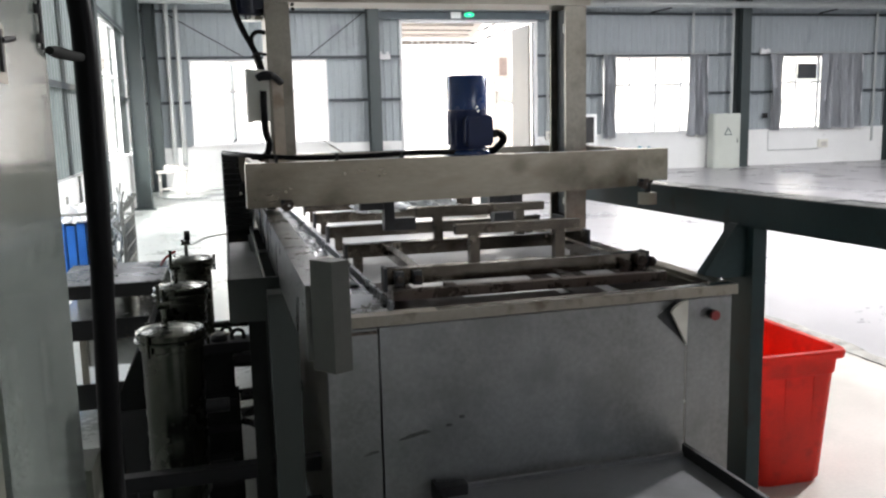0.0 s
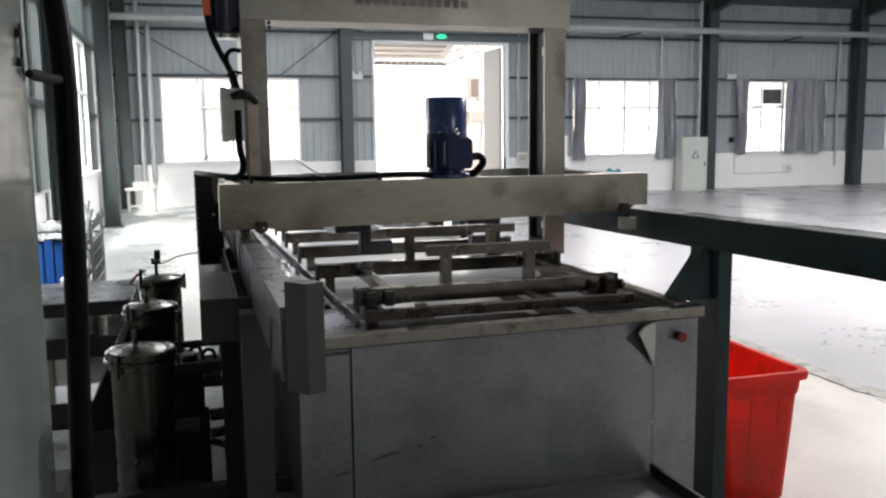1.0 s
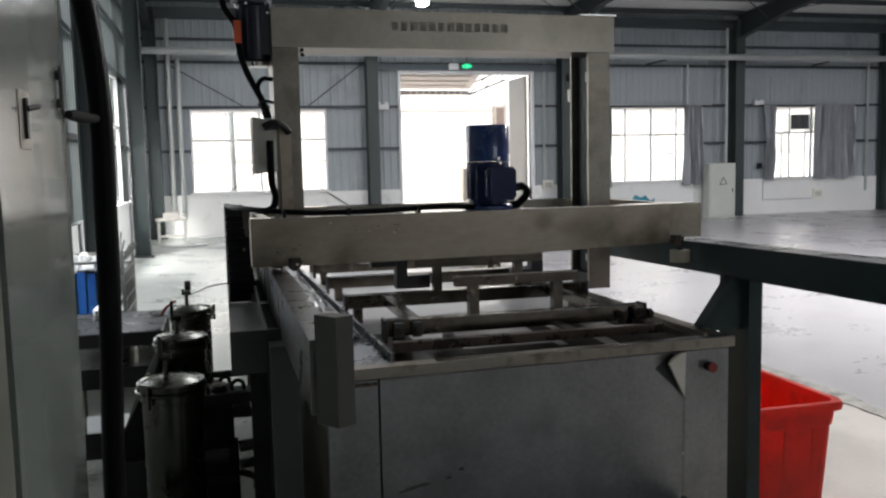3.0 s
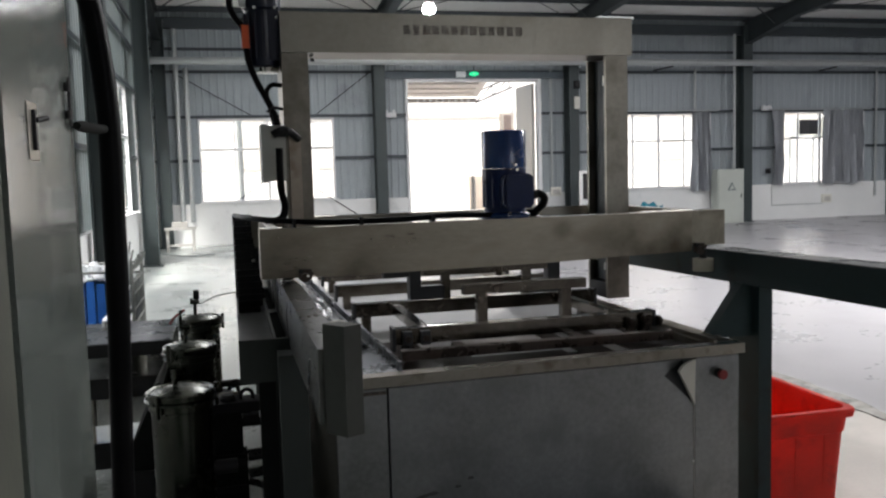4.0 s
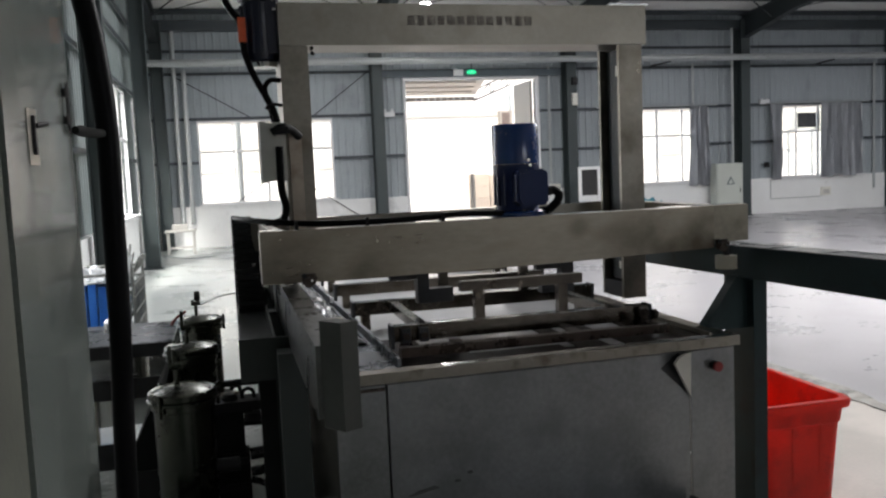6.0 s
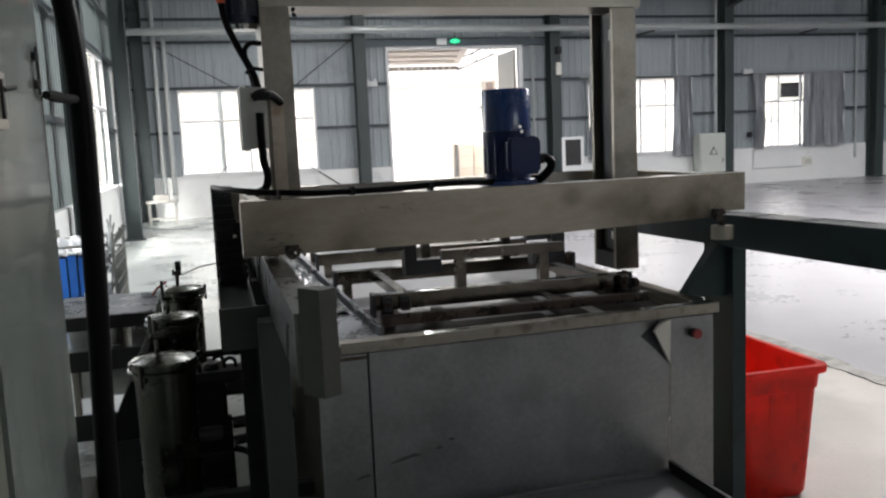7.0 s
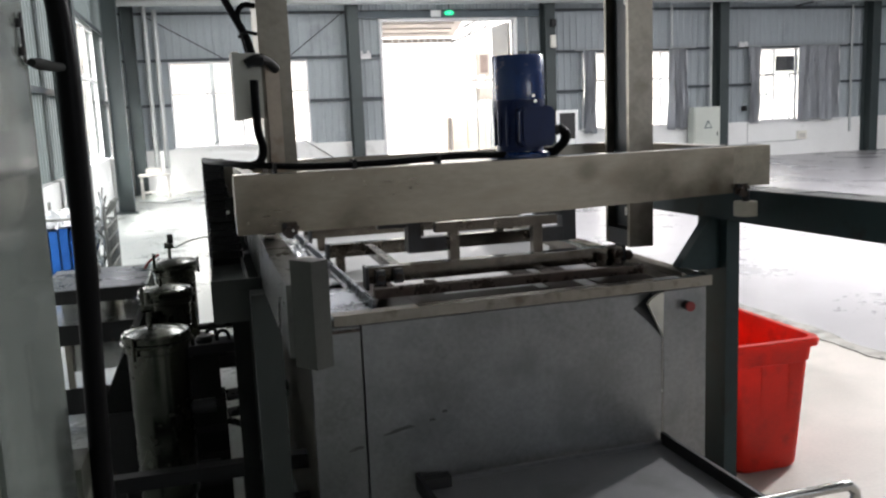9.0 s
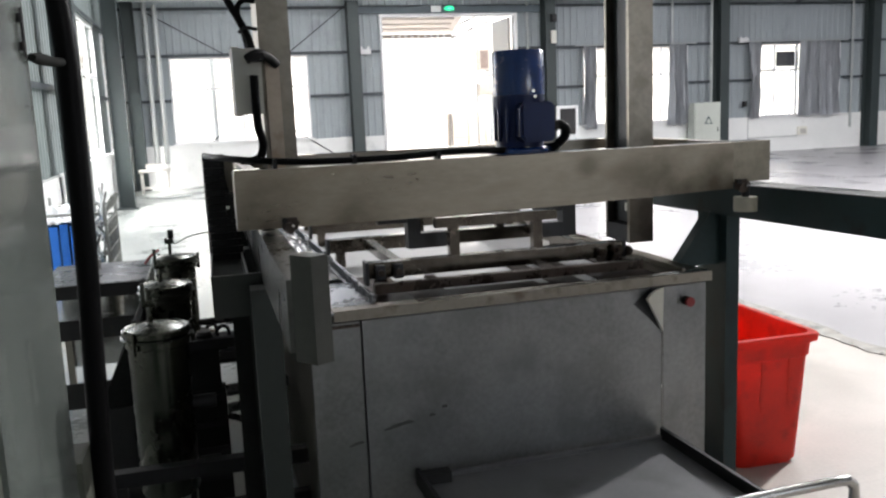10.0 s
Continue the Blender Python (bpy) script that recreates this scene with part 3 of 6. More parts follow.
def window(name, a0, a1, z0, z1, axis, at, cells, transom):
    """A white aluminium window, set in the wall: frame, mullions, transom, sill and panes."""
    w = thing(name, (((a0 + a1) / 2, at, z0) if axis == "y" else (at, (a0 + a1) / 2, z0)), "wide white aluminium factory window with bright daylight behind", "window", "factory windows", "structure")

    def piece(nm, b0, b1, y0, y1, c0, c1, mat, label="", bevel=0.0):
        r = (b0, b1, at + y0, at + y1, c0, c1) if axis == "y" else (at - y1, at - y0, b0, b1, c0, c1)
        return part(nm, boxes(r), mat, w, label, bevel)
    f = 0.05
    fr = [(a0, a1, 0.0, 0.07, z0, z0 + f), (a0, a1, 0.0, 0.07, z1 - f, z1), (a0, a0 + f, 0.0, 0.07, z0 + f, z1 - f), (a1 - f, a1, 0.0, 0.07, z0 + f, z1 - f)]
    for r in fr:
        piece("window_frame", *r, WINDOW_FRAME)
    piece("transom", a0 + f, a1 - f, 0.0, 0.06, transom - 0.026, transom + 0.026, WINDOW_FRAME)
    step = (a1 - a0 - 2 * f) / cells
    for i in range(cells):
        b0 = a0 + f + i * step
        if i:
            for c0, c1 in ((z0 + f, transom - 0.026), (transom + 0.026, z1 - f)):
                piece("mullion", b0 - (0.03 if i == cells // 2 else 0.016), b0 + (0.03 if i == cells // 2 else 0.016), 0.003, 0.057, c0, c1, WINDOW_FRAME)
        for c0, c1 in ((z0 + f, transom - 0.026), (transom + 0.026, z1 - f)):
            p = piece("pane", b0 + 0.031 * (i > 0), b0 + step - 0.031 * (i < cells - 1), 0.027, 0.033, c0, c1, GLASS)
            p.visible_shadow = False
    piece("window_sill", a0 - 0.05, a1 + 0.05, -0.12, -0.002, z0 - 0.03, z0 + 0.012, FRAME_WHITE, "", 0.004)
    return w


for i, (a, b, c, d) in enumerate(WINDOWS):
    window("window_%d" % (i + 1), a, b, c, d, "y", FAR, 4, c + (d - c) * 0.63)
for i, (a, b, c, d) in enumerate(WEST_WINDOWS):
    window("window_%d" % (i + 5), a, b, c, d, "x", WEST, 4, c + (d - c) * 0.6)

# lights in the added window and in the next one
for a, b, c, d in WEST_WINDOWS[:2]:
    window_light("daylight", (WEST + 0.1, (a + b) / 2, (c + d) / 2), (WEST + 5, (a + b) / 2, (c + d) / 2 - 0.6), b - a - 0.2, d - c - 0.2, WEST_WATTS * (b - a))

# far doorway: frame, open leaf
door = thing("door_1", (6.2, FAR, 0), "tall open factory doorway with a pale open leaf", "door", kind="structure")
part("door_frame", boxes((DOOR[0] - 0.07, DOOR[0], FAR - 0.1, FAR + 0.16, 0, DOOR[2])), FRAME_WHITE, door, bevel=0.004)
part("door_frame", boxes((DOOR[1], DOOR[1] + 0.07, FAR - 0.1, FAR + 0.16, 0, DOOR[2])), FRAME_WHITE, door, bevel=0.004)
part("door_frame", boxes((DOOR[0] - 0.07, DOOR[1] + 0.07, FAR - 0.1, FAR + 0.16, DOOR[2], DOOR[2] + 0.07)), FRAME_WHITE, door, bevel=0.004)
leaf = part("door_leaf", boxes((7.9, 7.97, FAR + 0.17, FAR + 1.5, 0.03, DOOR[2] - 0.03)), LEAF, door, "pale cream sliding leaf, open", 0.004)
part("door_lintel", boxes((DOOR[0] - 0.6, DOOR[1] + 0.7, FAR - 0.16, FAR - 0.1, DOOR[2] + 0.07, DOOR[2] + 0.24)), PAINT, door, "dark steel lintel track")

# yard outside: pale building, canopy with truss, air-conditioning units, cartons
yard = thing("pale_building", (10, 38, 0), "pale rendered building across the bright yard", "building", kind="structure")
part("wall", boxes((-30, 50, 38, 38.3, -0.1, 9)), RENDER, yard)
for x in (-1.4, 0.3, 2.0, 3.7, 17.5, 20.4, 23.5, 27.0, 30.0):
    part("window", boxes((x, x + 0.95, 37.96, 37.998, 2.1, 3.5)), SHUTTER, yard, "shuttered window")
    part("sill", boxes((x - 0.1, x + 1.05, 37.9, 37.998, 1.98, 2.08)), SHUTTER, yard)
part("string_course", boxes((-30, 50, 37.9, 37.998, 4.1, 4.35)), SHUTTER, yard)
canopy = thing("yard_canopy", (6, 28, 4.3), "pale sheet canopy with steel lattice truss over the yard", "canopy")
part("canopy_roof", prism(bmesh.new(), [(0, 24.5), (7.46, 24.5), (8.96, 31.0), (0, 31.0)], 4.44, 4.5, "z"), CANOPY, canopy, "ribbed canopy sheet")
for y in (26.2, 27.8, 29.4):
    part("purlin", boxes((0, 7.2 + 0.23 * (y - 24.5), y, y + 0.06, 4.39, 4.439)), CANOPY, canopy)
for x, y in ((0.1, 24.6), (0.1, 30.9), (10.3, 31.05)):
    part("canopy_post", boxes((x, x + 0.1, y, y + 0.1, -0.05, 4.439)), GALV, canopy)
part("edge_beam", boxes((0, 8.9, 30.94, 30.99, 4.22, 4.37)), UNIT_BEIGE, canopy, "dark edge beam")
for k in range(9):
    part("bolt_plate", boxes((6.6 + k * 0.24, 6.7 + k * 0.24, 30.925, 30.9395, 4.27, 4.32)), FRAME_WHITE, canopy)
bm = bmesh.new()
chord_a, chord_b = [(8.9, 31.1, 4.22), (10.4, 31.1, 4.8)], [(8.9, 31.1, 4.6), (10.4, 31.1, 5.2)]
tube(bm, chord_a, 0.03, 8)
tube(bm, chord_b, 0.03, 8)
for u, w in ((0.0, 0.45), (0.45, 0.45), (0.45, 0.9), (0.9, 0.9)):
    tube(bm, [(8.9 + 1.5 * u, 31.1, 4.22 + 0.58 * u), (8.9 + 1.5 * w, 31.1, 4.6 + 0.6 * w)], 0.022, 6)
part("truss", bm, IRON, canopy, "steel lattice truss")
def outdoor_unit(x, y, z, w0, w1, h, grille, casing):
    ac = thing("air_conditioner", (x, y, z), "outdoor air-conditioning unit with dark fan grille on a wall", "air conditioner", "outdoor units")
    part("casing", boxes((x - w0, x + w1, y, y + 0.35, z, z + h)), casing, ac, bevel=0.01)
    part("fan_grille", boxes((x - w0 + 0.06, x + w1 - 0.1, y - 0.015, y - 0.001, z + 0.07, z + h - 0.07)), grille, ac, "fan grille", 0.004)
    for q in (x - w0 + 0.02, x + w1 - 0.06):
        part("bracket", boxes((q, q + 0.04, y, y + 0.5, z - 0.06, z)), GALV, ac)
        part("stand", boxes((q, q + 0.04, y + 0.44, y + 0.5, -0.05, z - 0.06)), GALV, ac)


outdoor_unit(9.5, 29.0, 2.93, 0.24, 0.2, 0.75, BROWN, UNIT_BEIGE)
outdoor_unit(9.62, 29.0, 2.06, 0.34, 0.3, 0.42, UNIT_BEIGE, UNIT_BEIGE)
outdoor_unit(19.36, 25.6, 2.55, 0.58, 0.44, 0.62, PLASTIC_BLACK, CREAM)
single("wall_ledge", boxes((9.1, 10.4, 28.9, 29.5, 2.72, 2.79)), UNIT_BEIGE, "pale concrete ledge under an outdoor unit", "ledge", kind="structure")
for x, y, w, h in ((9.95, 34.0, 0.7, 1.5), (10.75, 34.2, 0.75, 1.45), (11.6, 34.4, 0.8, 1.3)):
    c = thing("carton_stack", (x, y, -0.05), "stack of brown cardboard cartons in the yard", "carton", "cartons in the yard")
    for k in range(3):
        part("carton", boxes((x - w / 2, x + w / 2, y, y + 0.8, -0.05 + k * h / 3, -0.05 + (k + 1) * h / 3 - 0.008)), CARTON, c, bevel=0.008)
post = single("wooden_post", tube(bmesh.new(), [(7.95, 28.4, -0.05), (7.97, 28.4, 1.2), (7.96, 28.4, 1.5)], [0.1, 0.09, 0.06], 10), UNIT_BEIGE, "upright weathered wooden post in the yard", "post")

# long pipe, conduits, braces, signs on the far wall
single("ceiling_pipe", tube(bmesh.new(), [(WEST + 0.1, 21.3, 4.46), (EAST, 21.3, 4.46)], 0.085, 16), GALV, "long pale horizontal pipe below the eaves", "pipe")
for x, z0 in ((-1.35, 0.55), (-1.12, 0.6), (12.7, 1.5), (13.75, 1.5), (18.75, 0.6), (8.35, 1.2)):
    single("conduit", tube(bmesh.new(), [(x, FAR - 0.42 if x > 13.5 and x < 14 else FAR - 0.1, z0), (x, FAR - 0.42 if x > 13.5 and x < 14 else FAR - 0.1, 5.3 if x in (-1.35, 13.75) else 4.36)], 0.035 if x > 0 else 0.06, 10), GALV, "pale vertical conduit on the far wall", "conduit", "wall conduits")
for p, q in (((-1.5, 21.93, 4.3), (0.4, 21.93, 3.2)), ((2.0, 21.93, 3.2), (3.45, 21.93, 4.3)), ((1.9, 21.9, 1.35), (3.4, 21.9, 0.35)), ((0.0, 22.09, 1.1), (1.6, 22.09, 2.2))):
    single("brace_rod", bar(p, q, 0.012, 8), IRON, "thin diagonal steel brace rod", "brace", "wall braces")
for x in (11.1, 16.3):
    single("steel_strut", bar((x, 21.32, 4.24), (x + 0.6, 21.32, 4.365), 0.022, 8), IRON, "short dark steel arm under the pipe", "strut", "struts under the pipe")
for x, z, heads in ((3.92, 3.17, 0.035), (15.0, 3.24, 0.016)):
    e = thing("emergency_light", (x, FAR - 0.12, z), "small white twin-head emergency light box", "lamp", "emergency lights")
    part("case", boxes((x - 0.15, x + 0.15, FAR - 0.14, FAR - 0.062, z - 0.065, z + 0.065)), FRAME_WHITE, e, bevel=0.01)
    for q in (-0.09, 0.09):
        part("lamp_head", tube(bmesh.new(), [(x + q, FAR - 0.13, z + 0.065 + heads), (x + q, FAR - 0.07, z + 0.065 + heads)], heads, 14), FRAME_WHITE, e)
ex = thing("exit_sign", (6.2, FAR - 0.2, 4.2), "lit green exit sign with a white box beside it", "sign")
part("sign_face", prism(bmesh.new(), [(6.17 + 0.13 * math.cos(a), 4.2 + (0.075 if math.sin(a) > 0 else 0.045) * math.sin(a)) for a in (2 * math.pi * k / 20 for k in range(20))], FAR - 0.22, FAR - 0.18), GREEN_GLOW, ex, "glowing green face")
part("sign_mark", boxes((6.12, 6.22, FAR - 0.226, FAR - 0.2205, 4.205, 4.22)), FRAME_WHITE, ex, "pale pictogram")
part("sign_box", boxes((5.68, 5.94, FAR - 0.22, FAR - 0.18, 4.12, 4.28)), FRAME_WHITE, ex, "plain white box", 0.01)
part("hanger", bar((6.17, FAR - 0.2, 4.274), (6.17, FAR - 0.2, 4.5), 0.01), IRON, ex)
sb = thing("wall_box", (8.93, FAR - 0.5, 3.6), "dark loudspeaker and white switch box on the column", "box")
part("speaker", boxes((8.86, 9.0, FAR - 0.58, FAR - 0.482, 3.8, 3.99)), PLASTIC_BLACK, sb, "dark loudspeaker", 0.02)
part("speaker_cone", tube(bmesh.new(), [(8.93, FAR - 0.6, 3.9), (8.93, FAR - 0.5805, 3.9)], [0.065, 0.04], 16), IRON, sb)
part("switch_box", boxes((8.86, 9.0, FAR - 0.56, FAR - 0.482, 3.25, 3.58)), CREAM, sb, "white box", 0.01)
for x, z in ((17.05, 0.57), (8.45, 1.05)):
    o = thing("socket_box", (x, FAR - 0.1, z), "small grey-brown socket box on the white wall", "socket", "wall sockets")
    part("case", boxes((x - 0.15, x + 0.15, FAR - 0.14, FAR - 0.062, z - 0.12, z + 0.12)), CREAM, o, bevel=0.008)
    part("cover", boxes((x - 0.1, x + 0.1, FAR - 0.15, FAR - 0.14, z - 0.08, z + 0.05)), WOOD, o, "brown cover")
single("surface_conduit", tube(bmesh.new(), [(15.2, FAR - 0.08, 0.98), (15.2, FAR - 0.08, 0.42), (16.9, FAR - 0.08, 0.42)], 0.012, 8), GALV, "thin conduit across the white wall base", "conduit")
single("switch", boxes((15.0, 15.14, FAR - 0.12, FAR - 0.062, 1.35, 1.5)), PLASTIC_BLACK, "small dark switch on the corrugated wall", "switch")


def curtain(x0, x1, b0, b1, z0, z1, folds):
    """A hanging cloth with deep folds, x0 to x1 at its top and b0 to b1 at its foot."""
    bm = bmesh.new()
    n, rows = folds * 8, 9
    sides = []
    for off in (0.0, 0.012):
        grid = []
        for j in range(rows + 1):
            v = j / rows
            line = []
            for i in range(n + 1):
                u = i / n
                w = (1 - v) ** 1.3
                x = (x0 + (x1 - x0) * u) * (1 - w) + (b0 + (b1 - b0) * u) * w + 0.015 * math.sin(3 * v + 9 * u) * (1 - v)
                y = FAR - 0.24 + off + (0.12 + 0.04 * (1 - v)) * (0.75 + 0.45 * math.sin(23 * u + x0)) * math.asin(0.97 * math.sin(2 * math.pi * folds * u + 1.3 * math.sin(3 * v + 11 * u) + x0)) / 1.1
                line.append(bm.verts.new((x, y, z0 + (z1 - z0) * v - 0.03 * math.sin(11 * u) * (1 - v))))
            grid.append(line)
        sides.append(grid)
    for s, grid in enumerate(sides):
        for j in range(rows):
            for i in range(n):
                f = (grid[j][i], grid[j][i + 1], grid[j + 1][i + 1], grid[j + 1][i])
                bm.faces.new(f if s == 0 else f[::-1])
    a, b = sides
    for i in range(n):
        bm.faces.new((a[0][i + 1], a[0][i], b[0][i], b[0][i + 1]))
        bm.faces.new((a[rows][i], a[rows][i + 1], b[rows][i + 1], b[rows][i]))
    for j in range(rows):
        bm.faces.new((a[j][0], a[j + 1][0], b[j + 1][0], b[j][0]))
        bm.faces.new((a[j + 1][n], a[j][n], b[j][n], b[j + 1][n]))
    single("curtain", bm, CURTAIN, "grey cloth curtain drawn aside at the window", "curtain", "window curtains")


curtain(9.9, 10.2, 9.92, 10.37, 0.95, 3.17, 3)
curtain(12.6, 13.02, 12.54, 13.18, 0.95, 3.17, 5)
curtain(15.12, 15.47, 15.22, 15.38, 1.03, 3.17, 3)
curtain(16.78, 18.05, 16.76, 18.2, 1.03, 3.17, 11)
curtain(20.7, 21.4, 20.7, 21.6, 0.95, 3.17, 6)
for x0, x1 in ((9.7, 13.4), (15.0, 18.5), (20.5, 23.9)):
    single("curtain_rail", bar((x0, FAR - 0.2, 3.19), (x1, FAR - 0.2, 3.19), 0.018), GALV, "thin curtain rail over the window", "curtain rail", "curtain rails")

# electrical cabinet by the far column
cab = thing("electric_cabinet", (13.55, 21.5, 0), "pale grey floor-standing electrical cabinet with warning triangle", "cabinet")
part("body", boxes((13.12, 13.95, 21.42, 21.75, 0, 1.52)), ENAMEL, cab, bevel=0.01)
part("door", boxes((13.15, 13.92, 21.395, 21.42, 0.05, 1.48)), ENAMEL, cab, bevel=0.006)
bm = prism(bmesh.new(), [(13.42, 0.92), (13.68, 0.92), (13.55, 1.15)], 21.385, 21.395)
part("warning_triangle", bm, PAINT, cab, "dark warning triangle")
bm = prism(bmesh.new(), [(13.465, 0.945), (13.635, 0.945), (13.55, 1.095)], 21.381, 21.385)
part("triangle_field", bm, ENAMEL, cab)
part("lock", boxes((13.84, 13.855, 21.375, 21.395, 0.7, 0.82)), PLASTIC_BLACK, cab)

# framed board, far bench, tarpaulin heap
bd = thing("framed_board", (8.63, 20.0, 0), "white framed display board standing near the far wall", "board")
part("frame", boxes((8.35, 8.42, 19.97, 20.03, 0.0, 1.6), (8.85, 8.92, 19.97, 20.03, 0.0, 1.6), (8.42, 8.85, 19.97, 20.03, 1.53, 1.6), (8.42, 8.85, 19.97, 20.03, 0.82, 0.88)), FRAME_WHITE, bd, bevel=0.005)
part("picture", boxes((8.42, 8.85, 19.99, 20.01, 0.88, 1.53)), IRON, bd, "dark brown panel")
part("foot", boxes((8.3, 8.97, 19.75, 20.25, 0, 0.04)), FRAME_WHITE, bd)


def heap(name, x, y, r, h, mat, label, category, seed):
    bm = bmesh.new()
    bmesh.ops.create_icosphere(bm, subdivisions=4, radius=1)
    for v in bm.verts:
        k = 0.75 + 0.5 * noise.noise(v.co * 2.3 + Vector((seed, 0, 0))) + 0.15 * noise.noise(v.co * 7)
        v.co = Vector((x + v.co.x * r * k, y + v.co.y * r * 0.8 * k, max(0.0, v.co.z * h * k)))
    single(name, bm, mat, label, category)


heap("tarpaulin_heap", 10.9, 21.1, 0.6, 0.75, TEAL, "crumpled teal tarpaulin heap on the floor", "tarpaulin", 3)
heap("tarpaulin_heap", 20.4, 20.5, 0.7, 0.6, TEAL, "crumpled teal tarpaulin heap beside the column", "tarpaulin", 9)
bench = thing("wooden_bench", (-1.37, 20.6, 0), "weathered wooden bench with pipes above in the corner", "bench")
part("top", boxes((-1.72, -1.02, 20.4, 20.8, 0.5, 0.55)), WOOD, bench, bevel=0.006)
for x in (-1.68, -1.1):
    for y in (20.44, 20.72):
        part("leg", boxes((x, x + 0.05, y, y + 0.05, 0.0, 0.5)), WOOD, bench)
part("stretcher", boxes((-1.63, -1.1, 20.45, 20.48, 0.12, 0.17)), WOOD, bench)
single("wooden_block", boxes((-1.55, -1.2, 20.5, 20.75, 0.55, 0.68)), WOOD, "pale wooden block lying on the bench", "block", bevel=0.01)
single("loose_cable", tube(bmesh.new(), curve([(-1.75, 19.9, 0.013), (-1.5, 19.5, 0.013), (-1.1, 19.0, 0.013), (-0.6, 19.3, 0.012)]), 0.012, 8), GALV, "thin pale cable trailing over the floor", "cable")

# high-bay lamps
def high_bay(x, y, z):
    t = thing("high_bay_lamp", (x, y, z), "bright white round high-bay lamp hanging from the roof", "lamp", "high-bay lamps")
    part("bulb", lathe(bmesh.new(), x, y, [(0.06, z), (0.125, z + 0.03), (0.145, z + 0.12), (0.1, z + 0.22)], 20), LAMP_GLOW, t, "glowing white bulb")
    part("housing", lathe(bmesh.new(), x, y, [(0.12, z + 0.225), (0.1, z + 0.3), (0.03, z + 0.33)], 20), GALV, t)
    part("hanger", bar((x, y, z + 0.33), (x, y, roof_z(y) + 0.01), 0.012), IRON, t)


high_bay(4.3, 18.85, 5.18)
# unseen lamp body added around the bay light
high_bay(*BAY_LAMP)


# ---- the washing tank ----
tank = thing("washing_tank", (0.92, 4.6, 0), "long brushed stainless steel ultrasonic washing tank", "tank")
TX0, TX1, TY0, TY1, TZ = 0.19, 1.665, 2.74, 7.2, 1.0
part("front_panel", boxes((0.287, 1.45, TY0 + 0.014, TY0 + 0.04, 0.08, TZ - 0.045)), STEEL_PANEL, tank, "grey front panel with stains", 0.003)
part("corner_panel", boxes((0.107, 0.279, TY0 + 0.012, TY0 + 0.04, 0.08, TZ - 0.045)), STEEL_PANEL, tank, "narrow corner panel", 0.003)
part("corner_panel", boxes((1.458, TX1 - 0.02, TY0 + 0.012, TY0 + 0.04, 0.08, TZ - 0.045)), STEEL_PANEL, tank, "narrow corner panel", 0.003)
part("backing", boxes((0.115, TX1 - 0.03, TY0 + 0.041, TY0 + 0.06, 0.08, TZ - 0.05)), IRON, tank)
part("side_panel", boxes((0.109, 0.125, TY0 + 0.061, TY1, 0.08, TZ - 0.04)), STEEL, tank)
part("side_panel", boxes((TX1 - 0.04, TX1 - 0.022, TY0 + 0.061, TY1, 0.08, TZ - 0.04)), STEEL, tank)
part("rear_panel", boxes((TX0 + 0.012, TX1 - 0.022, TY1 + 0.001, TY1 + 0.02, 0.08, TZ - 0.04)), STEEL, tank)
part("front_rim", boxes((TX0, TX1, TY0, TY0 + 0.06, TZ - 0.038, TZ)), STEEL_WORN, tank, "dull stained rim", 0.003)
part("rim_top", boxes((TX0 + 0.3, TX1 - 0.004, TY0 + 0.006, TY0 + 0.056, TZ + 0.0002, TZ + 0.0009)), GLINT_TOP, tank, "rim top brightened to imitate its glint")
part("side_rim", boxes((TX0, 0.335, TY0 + 0.061, TY1, TZ - 0.038, TZ - 0.002)), COOL_STEEL, tank, "wet side rim", 0.003)
part("side_rim", boxes((1.585, TX1, TY0 + 0.061, TY1, TZ - 0.038, TZ - 0.002)), STEEL_WORN, tank, "stained rim", 0.003)
part("inner_flange", boxes((0.336, 0.348, TY0 + 0.061, TY1, TZ - 0.05, TZ + 0.03)), COOL_STEEL, tank, "bright upright flange")
part("inner_flange", boxes((1.572, 1.584, TY0 + 0.061, TY1, TZ - 0.05, TZ + 0.008)), STEEL_WORN, tank, "stained upright flange")
part("basin_wall", boxes((0.349, 0.36, TY0 + 0.061, TY1, 0.3, TZ - 0.01)), STEEL_WORN, tank)
part("basin_wall", boxes((1.56, 1.571, TY0 + 0.061, TY1, 0.3, TZ - 0.01)), STEEL_WORN, tank)
part("basin_wall", boxes((0.36, 1.56, TY0 + 0.061, TY0 + 0.072, 0.3, TZ - 0.01)), STEEL_WORN, tank)
part("basin_wall", boxes((0.36, 1.56, TY1 - 0.011, TY1, 0.3, TZ - 0.01)), STEEL_WORN, tank)
part("basin_floor", boxes((0.349, 1.571, TY0 + 0.061, TY1, 0.285, 0.3)), STEEL_WORN, tank)
for x in (0.25, 1.56):
    for y in (2.85, 5.0, 7.1):
        part("foot", tube(bmesh.new(), [(x, y, 0), (x, y, 0.08)], 0.03, 12), IRON, tank)
part("seam_edge", boxes((1.4505, 1.4535, TY0 + 0.011, TY0 + 0.016, 0.1, TZ - 0.05)), STEEL_BRIGHT, tank, "bright bare seam edge")
# solid rust-brown strip across the top of the corner panel
part("panel_strip", boxes((0.112, 0.278, TY0 + 0.0095, TY0 + 0.0118, 0.936, 0.948)), WET_RUST, tank, "rusty dark strip under the rim")
